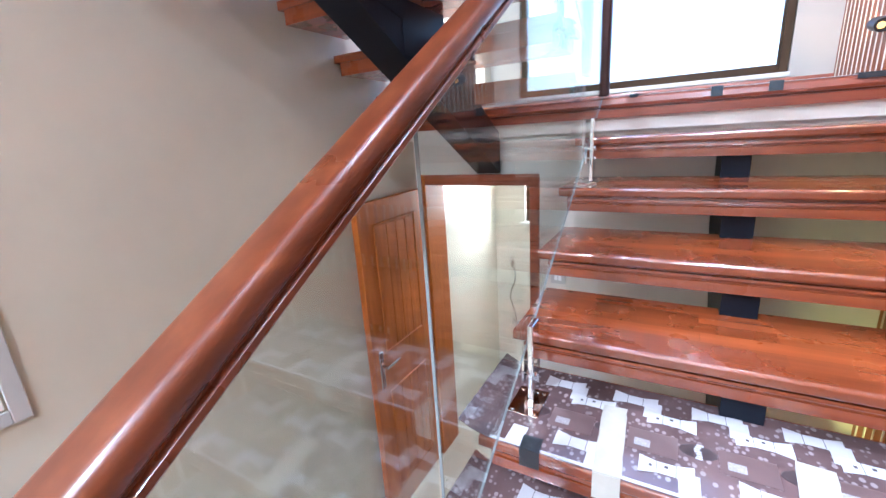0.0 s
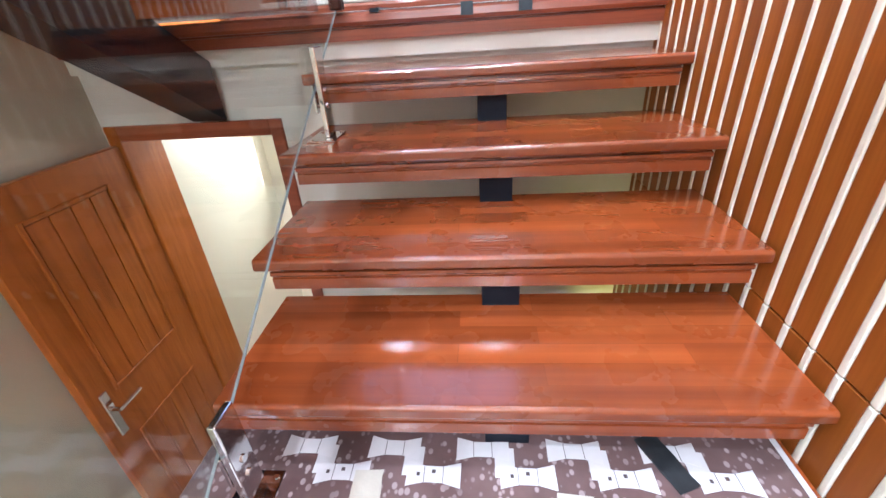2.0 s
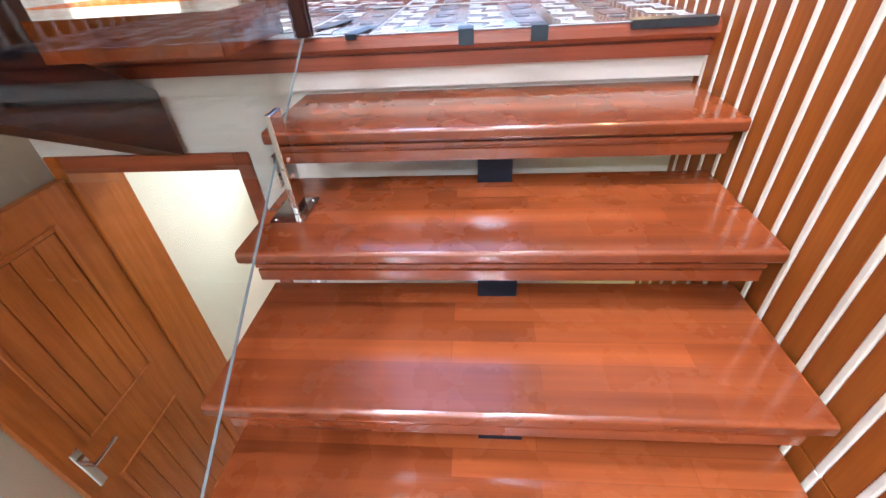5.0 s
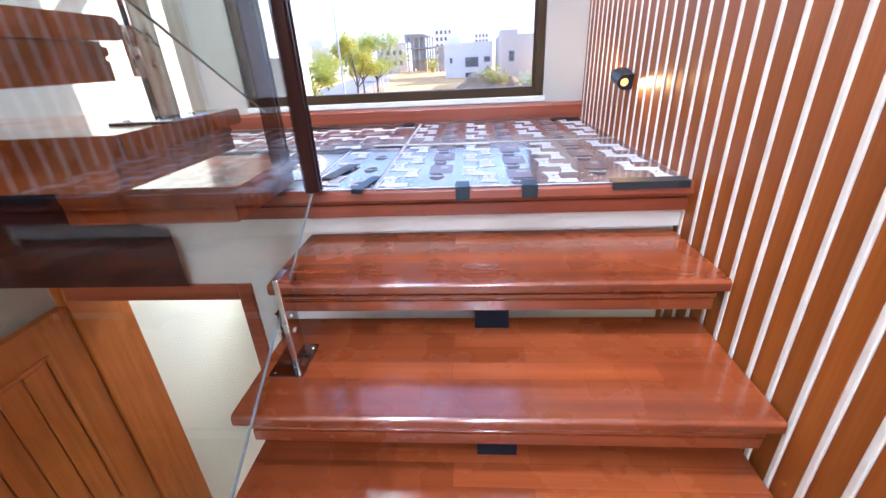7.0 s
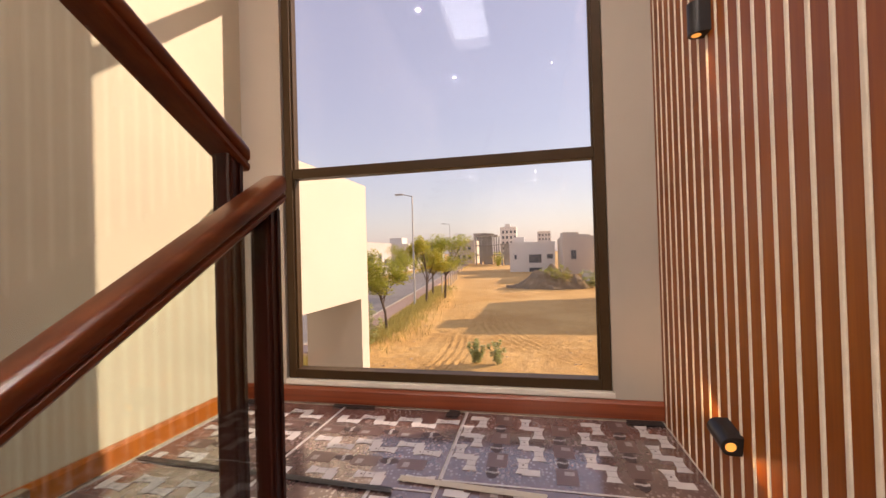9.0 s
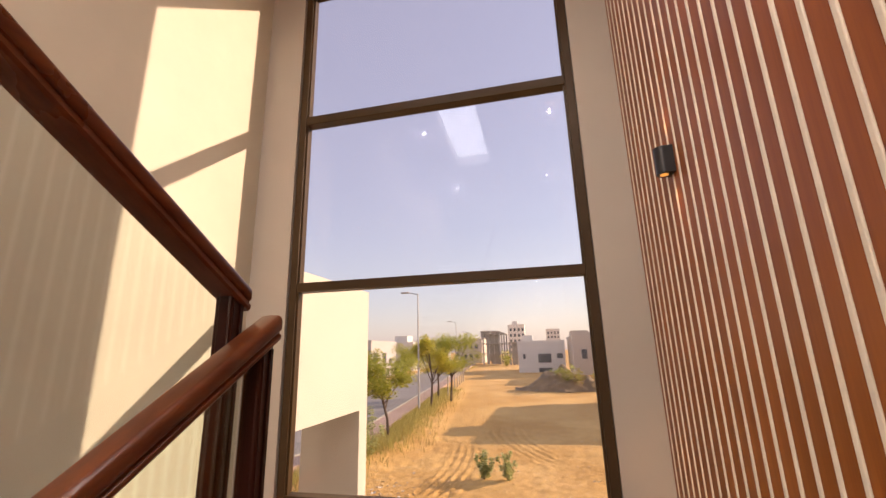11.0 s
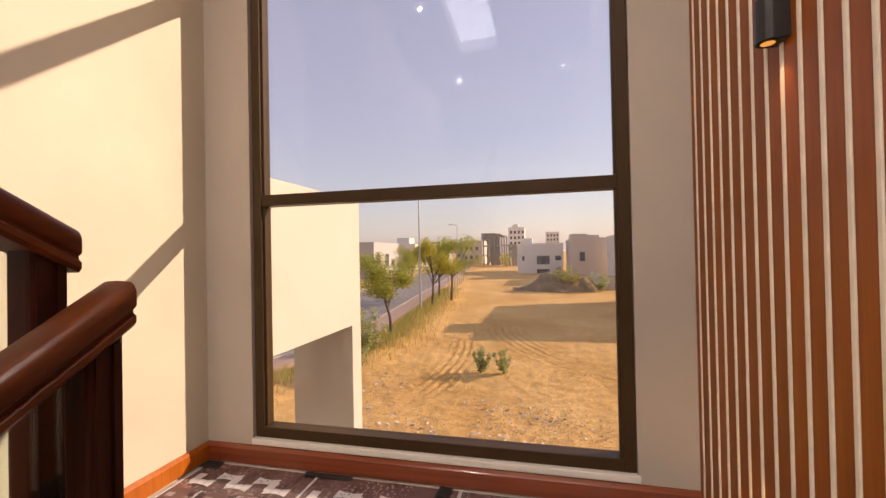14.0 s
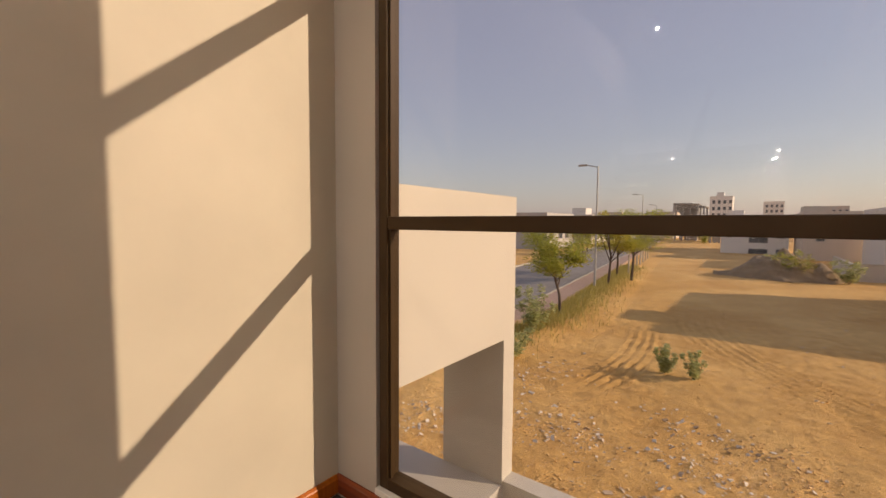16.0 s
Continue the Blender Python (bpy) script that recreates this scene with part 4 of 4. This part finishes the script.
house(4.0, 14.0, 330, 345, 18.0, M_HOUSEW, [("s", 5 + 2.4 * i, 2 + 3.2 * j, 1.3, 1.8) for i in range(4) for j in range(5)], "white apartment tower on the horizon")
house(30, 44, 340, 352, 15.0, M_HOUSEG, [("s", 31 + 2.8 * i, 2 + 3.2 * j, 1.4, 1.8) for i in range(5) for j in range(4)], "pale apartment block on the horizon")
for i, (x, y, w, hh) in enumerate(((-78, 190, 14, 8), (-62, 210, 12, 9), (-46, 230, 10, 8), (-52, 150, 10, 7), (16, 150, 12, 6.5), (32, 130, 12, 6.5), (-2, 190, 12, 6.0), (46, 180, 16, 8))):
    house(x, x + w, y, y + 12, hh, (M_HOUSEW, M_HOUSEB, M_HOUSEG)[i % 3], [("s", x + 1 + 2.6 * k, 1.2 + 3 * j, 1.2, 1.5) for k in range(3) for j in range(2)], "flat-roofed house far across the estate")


def shell(x0, x1, y0, y1, floors):
    """Unfinished concrete frame: slabs on columns."""
    th = thing("unfinished_building", "raw concrete building frame without walls", "building", (x0, y0, -0.5), "unfinished buildings")
    for f in range(floors):
        z = 2.6 + 2.9 * f
        wpart("slab", boxes((x0, x1, y0, y1, z, z + 0.28)), M_CONC, th)
        for i in range(5):
            xa = x0 + 0.2 + (x1 - x0 - 0.8) * i / 4
            for ya in (y0 + 0.2, y1 - 0.6):
                wpart("column", boxes((xa, xa + 0.4, ya, ya + 0.4, z - 2.9 if f else -0.6, z)), M_CONC, th)
    wpart("core_wall", boxes((x0 + 2, x1 - 2, (y0 + y1) / 2, (y0 + y1) / 2 + 0.3, -0.6, 2.6 + 2.9 * (floors - 1))), M_CONC, th)


shell(-16.5, -9.5, 126, 136, 3)
shell(-9.0, -4.6, 118, 128, 2)
shell(-24, -16, 178, 190, 4)

# spoil heap, low walls and posts
mb = bmesh.new()
bmesh.ops.create_grid(mb, x_segments=48, y_segments=40, size=1.0)
for v in mb.verts:
    p = Vector((v.co.x * 4.4, v.co.y * 3.0, 0))
    rise = max(0.0, 1 - v.co.length * (1 + 0.35 * noise.noise(p * 0.55))) ** 0.9
    v.co = Vector((p.x, p.y, rise * (2.5 + 0.9 * noise.noise(p * 0.8)) + min(1.0, rise * 6) * (0.22 * noise.noise(p * 2.2) + 0.08 * noise.noise(p * 6)) - 0.12))
sp = new("spoil_heap", mesh_of(mb, "spoil_heap", M_DIRT, True))
sp.location = (2.4, 46.2, -0.45)
tagged(sp, "brown earth spoil heap overgrown with brush", "earth heap")
bw = thing("boundary_wall", "low pale boundary wall beside a house", "wall", (9, 47, -0.4))
wpart("wall_panel", boxes((6.9, 12.5, 47.0, 47.2, -0.5, 1.0), (6.9, 7.1, 47.2, 57.8, -0.5, 1.0)), M_OUTW, bw)
wpart("coping", boxes((6.85, 12.55, 46.95, 47.25, 1.0, 1.08)), M_OUTG, bw)
for i in range(7):
    y = 39 + 3.2 * i
    post = bmesh.new()
    cyl(post, (0, 0, -0.2), (0, 0, 1.7), 0.07, 0.06, 8)
    ob = thing("fence_post", "pale upright concrete fence post beside the trees", "fence post", group="fence posts", bm=post, material=M_KERB)
    ob.location = (road_x(y) + 2.9, y, ground_height(road_x(y) + 2.9, y))

# ---- bathroom ----
tagged(new("bath_lining", mesh_of(boxes((XL, XL + 0.012, YD + 0.22, YW - 0.012, GROUND, 2.5), (XL, -0.46, YW - 0.012, YW, GROUND, 2.5), (-0.14, 0.9, YW - 0.012, YW, GROUND, 2.5),
    (-0.46, -0.14, YW - 0.012, YW, GROUND, 1.72), (-0.46, -0.14, YW - 0.012, YW, 2.2, 2.5), (0.9, 0.912, YD + 0.22, YW, GROUND, 2.5)), "bath_lining", M_BATH)),
    "glossy cream bathroom wall tiling", "wall", kind="structure")
bwin = thing("window_2", "small bronze framed bathroom window", "window", (-0.3, YW + 0.05, 1.72), kind="structure")
wpart("window_frame", boxes((-0.46, -0.43, YW + 0.03, YW + 0.07, 1.72, 2.2), (-0.17, -0.14, YW + 0.03, YW + 0.07, 1.72, 2.2), (-0.43, -0.17, YW + 0.03, YW + 0.07, 1.72, 1.75), (-0.43, -0.17, YW + 0.03, YW + 0.07, 2.17, 2.2)), M_BRONZE, bwin)
bp = wpart("pane", boxes((-0.43, -0.17, YW + 0.048, YW + 0.052, 1.75, 2.17)), M_WGLASS, bwin)
bp.visible_shadow = False
wpart("window_sill", boxes((-0.50, -0.10, YW - 0.05, YW + 0.03, 1.69, 1.72), bevel=0.004), M_SILL, bwin, "pale marble sill")
sh = thing("hand_shower", "chrome hand spray hanging on a hose from the wall", "hand shower", (-0.57, YW - 0.012, 1.0))
cu = bmesh.new()
pts = [Vector((0.0, -0.05 - 0.02 * math.sin(i * 0.5), 0.32 - 0.04 * i)) + Vector((0.035 * math.sin(i * 0.55), 0, 0)) for i in range(16)]
for a, b in zip(pts, pts[1:]):
    cyl(cu, a, b, 0.008, n=8)
part("hose", cu, M_CHROME, sh)
part("spray_head", cyl(bmesh.new(), (0, -0.05, 0.30), (0.01, -0.09, 0.38), 0.016, 0.026, 12), M_CHROME, sh)
part("wall_bracket", cyl(bmesh.new(), (0, 0, 0.32), (0, -0.05, 0.32), 0.014, n=12), M_CHROME, sh)
part("valve", cyl(bmesh.new(), (0, 0, -0.28), (0, -0.06, -0.28), 0.024, n=12), M_CHROME, sh)
bs = thing("wash_basin", "white ceramic wash basin fixed to the bathroom wall", "wash basin", (-0.02, YW - 0.012, 0.92))
b = bmesh.new()
bmesh.ops.create_uvsphere(b, u_segments=24, v_segments=12, radius=1.0)
for v in b.verts:
    v.co = Vector((v.co.x * 0.24, v.co.y * 0.20 - 0.20, min(v.co.z, 0.0) * 0.17))
part("bowl", b, M_SILL, bs, smooth=True)
part("tap", cyl(bmesh.new(), (0, -0.05, 0.0), (0, -0.09, 0.14), 0.014, 0.012, 12), M_CHROME, bs, "chrome tap")

# ---- small wall fittings ----
db = thing("distribution_box", "pale grey flush electrical box with a framed door", "electrical box", (XL, 0.63, 2.11))
part("frame", boxes((0.0, 0.012, -0.26, -0.22, -0.24, 0.30), (0.0, 0.012, 0.22, 0.26, -0.24, 0.30), (0.0, 0.012, -0.22, 0.22, -0.24, -0.20), (0.0, 0.012, -0.22, 0.22, 0.26, 0.30), bevel=0.003), M_OUTG, db)
part("door", box(bmesh.new(), 0.0, 0.007, -0.214, 0.214, -0.194, 0.254, 0.002, 1), M_CEIL, db)
so = thing("wall_switch", "grey plastic switch plate beside the bathroom door", "switch", (0.166, YD, 1.70))
part("plate", box(bmesh.new(), -0.042, 0.042, -0.010, 0.0, -0.042, 0.042, 0.003, 1), M_OUTG, so)
for sx in (-0.02, 0.002):
    part("rocker", box(bmesh.new(), sx, sx + 0.018, -0.014, -0.009, -0.02, 0.02, 0.002, 1), M_CEIL, so)

# ---- cardboard protection ----
def bow_tie(w=0.114, h=0.056, waist=0.036):
    """A flap outline pinched in the middle, printed white, as a thin mesh centred on its place."""
    b = bmesh.new()
    o = [(-w / 2, -h / 2), (-w / 6, -waist / 2), (w / 6, -waist / 2), (w / 2, -h / 2), (w / 2, h / 2), (w / 6, waist / 2), (-w / 6, waist / 2), (-w / 2, h / 2)]
    prism(b, o, "z", 0.0, 0.0008)
    return b


def oval(w, h, n=18):
    b = bmesh.new()
    prism(b, [(w / 2 * math.cos(6.2832 * k / n), h / 2 * math.sin(6.2832 * k / n)) for k in range(n)], "z", 0.0, 0.0005)
    return b


FLAP = mesh_of(bow_tie(), "printed_flap", M_WHITE)
BLOCK = mesh_of(box(bmesh.new(), -0.056, 0.056, -0.040, 0.040, 0, 0.0005), "printed_block", M_PANELPR)
LINK = mesh_of(box(bmesh.new(), -0.021, 0.021, -0.034, 0.034, 0, 0.0007), "printed_link", M_WHITE)
OVAL = mesh_of(oval(0.080, 0.046), "printed_oval", M_DARKPR)
BARS_PR = mesh_of(box(bmesh.new(), -0.018, 0.018, -0.013, 0.013, 0, 0.0007), "printed_barcode", M_BARCODE)


def card_sheet(x0, x1, y0, y1, z, shift, seed, label, thick=0.003, rows=0.262, edge=True, lift=0.0, upright=False):
    """Board with chains of paired white flaps, dark ovals between the chains and a curled end where it lifts.
    upright: the flaps lie along y and the chains run to the back; else both lie along x."""
    rng = random.Random(seed)
    th = thing("cardboard_sheet", label, "cardboard", ((x0 + x1) / 2, (y0 + y1) / 2, z), "printed cardboard floor protection")
    bm = bmesh.new()
    nx, ny = max(2, int((x1 - x0) / 0.04)), max(2, int((y1 - y0) / 0.06))

    def curl(x):
        return lift * max(0.0, 1 - (x - x0) / 0.10) ** 2
    vs = [[bm.verts.new((x0 + (x1 - x0) * i / nx, y0 + (y1 - y0) * j / ny, z + thick + curl(x0 + (x1 - x0) * i / nx) + 0.0010 * noise.noise((i * 0.4, j * 0.6, seed)))) for i in range(nx + 1)] for j in range(ny + 1)]
    lo = [[bm.verts.new((v.co.x, v.co.y, z + curl(v.co.x))) for v in r] for r in vs]
    for j in range(ny):
        for i in range(nx):
            bm.faces.new((vs[j][i], vs[j][i + 1], vs[j + 1][i + 1], vs[j + 1][i]))
            bm.faces.new((lo[j][i], lo[j + 1][i], lo[j + 1][i + 1], lo[j][i + 1]))
    for a, b in ((vs[0], lo[0]), ([r[-1] for r in vs], [r[-1] for r in lo]), (vs[-1][::-1], lo[-1][::-1]), ([r[0] for r in vs[::-1]], [r[0] for r in lo[::-1]])):
        for k in range(len(a) - 1):
            bm.faces.new((b[k], b[k + 1], a[k + 1], a[k]))
    wpart("board", bm, M_CARD, th)
    zt = z + thick + 0.0012
    flaps, names = [], []
    long_side, short_side = (y1 - y0, x1 - x0) if upright else (x1 - x0, y1 - y0)

    def place(u, v):
        return (x0 + v, y1 - u) if upright else (x0 + u, y1 - v)

    def put(name, me, u, v, half_u, half_v, dz, turn=0.0):
        low = 0.095 if lift and not upright else 0.004
        if low + half_u < u < long_side - half_u - 0.003 and half_v + 0.003 < v < short_side - half_v - 0.003:
            x, y = place(u, v)
            share(name, me, pose(x, y, zt + dz, 0, 0, turn + (90 if upright else 0)), th)
            return True
        return False

    step, row, v = 0.196, 0, rows * shift
    while v < short_side + 0.1:
        u = 0.085 * (row % 2) + 0.02
        while u < long_side + 0.1:
            tilt = rng.uniform(-2, 2)
            for du, dv in ((0.0, 0.0), (0.092, 0.060)):
                if put("printed_flap", FLAP, u + du, v + dv, 0.058, 0.030, 0.0, tilt):
                    flaps.append(place(u + du, v + dv))
            put("printed_link", LINK, u + 0.046, v + 0.030, 0.022, 0.036, -0.0002, tilt)
            if put("printed_oval", OVAL, u + 0.150, v + 0.150, 0.042, 0.028, -0.0006):
                names.append(place(u + 0.150, v + 0.150))
            if put("printed_block", BLOCK, u + 0.052, v + 0.160, 0.057, 0.042, -0.0005):
                put("printed_barcode", BARS_PR, u + 0.030, v + 0.170, 0.022, 0.016, 0.0, 90.0 * (row % 2))
            u += step
        v += rows
        row += 1
    w, d = bmesh.new(), bmesh.new()
    for cx, cy in names:
        for k in range(7):
            a, b = -0.024 + k * 0.0078, 0.003 * math.sin(k * 1.3)
            e = 0.006 if k % 3 else 0.009
            if upright:
                box(w, cx + a - 0.0026, cx + a + 0.0026, cy + b - 0.006, cy + b + e, 0.0004, 0.0010)
            else:
                box(w, cx + b - 0.006, cx + b + e, cy + a - 0.0026, cy + a + 0.0026, 0.0004, 0.0010)
    for n, (cx, cy) in enumerate(flaps):
        for e in (-0.020, 0.020):
            if upright:
                box(d, cx - 0.018, cx + 0.018, cy + e - 0.0007, cy + e + 0.0007, 0.0004, 0.0012)
            else:
                box(d, cx + e - 0.0007, cx + e + 0.0007, cy - 0.018, cy + 0.018, 0.0004, 0.0012)
        if n % 2:
            box(d, cx - 0.004, cx + 0.004, cy + 0.002, cy + 0.010, 0.0004, 0.0012)
            box(d, cx - 0.036, cx - 0.029, cy - 0.004, cy + 0.004, 0.0004, 0.0012)
    for b in (w, d):
        for q in b.verts:
            q.co.z += zt
    if names:
        tagged(wpart("printed_lettering", w, M_WHITE, th), kind="stuff")
    else:
        w.free()
    if flaps:
        tagged(wpart("printed_code", d, M_DARKPR, th), kind="stuff")
    else:
        d.free()
    if edge:
        wpart("printed_border", boxes((x0 + 0.09 if lift else x0 + 0.012, x1, y0 + 0.001, y0 + 0.010, zt - 0.001, zt + 0.0002)), M_WHITE, th)
        wpart("printed_border", boxes((x0 + 0.001, x0 + 0.012, y0 + 0.012, y1, zt - 0.001, zt + 0.0002)) if not lift else boxes((x1 - 0.012, x1, y0 + 0.012, y1, zt - 0.001, zt + 0.0002)), M_WHITE, th)
    return th


LBL = "purple-brown printed packaging cardboard laid over the landing floor"
ZB = H - 0.010
card_sheet(XL + 0.03, -0.12, 3.45, YW - 0.03, ZB, 0.4, 31, LBL)
card_sheet(-0.115, 0.56, 3.44, YW - 0.028, ZB, 0.5, 32, LBL)
card_sheet(XL + 0.03, -0.12, 3.02, 3.446, ZB + 0.0035, 0.4, 33, LBL)
card_sheet(-0.115, 0.325, 2.96, 3.436, ZB, 0.5, 34, LBL)
card_sheet(0.33, 0.56, YN + 0.012, 3.436, ZB, 0.1, 37, LBL, upright=True)
card_sheet(0.565, XR - 0.01, 3.52, YW - 0.03, ZB, 0.15, 35, LBL, upright=True)
card_sheet(0.565, XR - 0.01, YN + 0.010, 3.516, ZB, 0.15, 36, LBL, upright=True)
for n in range(5, 13):
    y, z = YN - GOING * n, H - RISE * n
    card_sheet(X0L - 0.06, XR - 0.02, y + 0.004, y + DEPTH - 0.01, z + 0.0005, 0.25, 40 + n, "purple-brown printed packaging cardboard taped over a stair tread", rows=0.24, lift=0.03)


def tape(x0, x1, y0, y1, z, material, label, turn=0.0, drop=0.0):
    """Strip of tape lying flat, with an optional end folded down over the edge in front."""
    rng = random.Random(int((x0 + y0) * 1000))
    cx, cy = (x0 + x1) / 2, (y0 + y1) / 2
    b = bmesh.new()
    n = 6
    row = []
    for k in range(n + 1):
        y = y0 + (y1 - y0) * k / n - cy
        row.append([b.verts.new((s * (x1 - x0) / 2 + rng.uniform(-0.002, 0.002), y, rng.uniform(0, 0.0008) + q)) for s, q in ((-1, 0.0), (1, 0.0), (1, 0.0011), (-1, 0.0011))])
    for p, q in zip(row, row[1:]):
        for k in range(4):
            b.faces.new((p[k], p[(k + 1) % 4], q[(k + 1) % 4], q[k]))
    b.faces.new(row[0][::-1])
    b.faces.new(row[-1])
    if drop:
        box(b, x0 - cx, x1 - cx, y0 - cy - 0.0035, y0 - cy - 0.001, -drop, 0.001)
    bmesh.ops.recalc_face_normals(b, faces=b.faces)
    ob = thing("tape_strip", label, "tape", group="tape strips", bm=b, material=material)
    ob.matrix_world = pose(cx, cy, z, 0, 0, turn)
    return ob


ZT = H - 0.0025
tape(1.28, 1.50, YN - 0.002, YN + 0.045, ZT, M_BLACK, "crumpled black tape over the landing edge", 0, 0.02)
tape(1.02, 1.066, YN - 0.004, YN + 0.06, ZT, M_BLUET, "dark blue tape folded over the landing edge", -3, 0.038)
tape(0.82, 0.862, YN - 0.004, YN + 0.055, ZT, M_BLUET, "dark blue tape folded over the landing edge", 2, 0.04)
tape(0.518, 0.552, YN - 0.004, YN + 0.15, ZT, M_BLUET, "dark blue tape laid slanting over the landing edge", -12, 0.012)
tape(0.47, 0.53, YW - 0.10, YW - 0.02, ZT + 0.001, M_BLACK, "black tape strip holding cardboard", -8)
tape(1.34, 1.50, YW - 0.075, YW - 0.02, ZT + 0.001, M_BLACK, "black tape strip holding cardboard in the corner")
tape(-0.18, 0.06, YW - 0.06, YW - 0.025, ZT + 0.001, M_BLACK, "black tape strip holding cardboard")
tape(XL + 0.02, XL + 0.12, YW - 0.09, YW - 0.025, ZT + 0.001, M_BLACK, "black tape strip holding cardboard in the corner")
tape(-0.72, 0.42, 3.43, 3.462, ZT + 0.003, M_BLACK, "long black tape strip joining cardboard sheets", -2.5)
tape(0.42, 0.95, 3.47, 3.505, ZT + 0.001, M_PAPERT, "pale masking tape strip joining cardboard sheets", -4)
tape(0.38, 0.43, 2.95, 3.15, ZT + 0.001, M_BLACK, "black tape strip holding cardboard", -12)
for n in range(5, 13):
    y, z = YN - GOING * n, H - RISE * n
    tape(0.60, 0.66, y + 0.001, y + 0.26, z + 0.0052, M_PAPERT, "pale masking tape across a cardboard-covered tread", 3 if n % 2 else -4, 0.07)
    tape(1.00, 1.07, y + 0.001, y + 0.22, z + 0.0052, M_PAPERT, "pale masking tape across a cardboard-covered tread", -5, 0.06)
    tape(0.43, 0.48, y + 0.001, y + 0.05, z + 0.0052, M_BLACK, "black tape holding cardboard on a tread", 3, 0.05)
    tape(1.22, 1.27, y + 0.23, y + 0.36, z + 0.0052, M_BLACK, "black tape holding cardboard on a tread", 22)
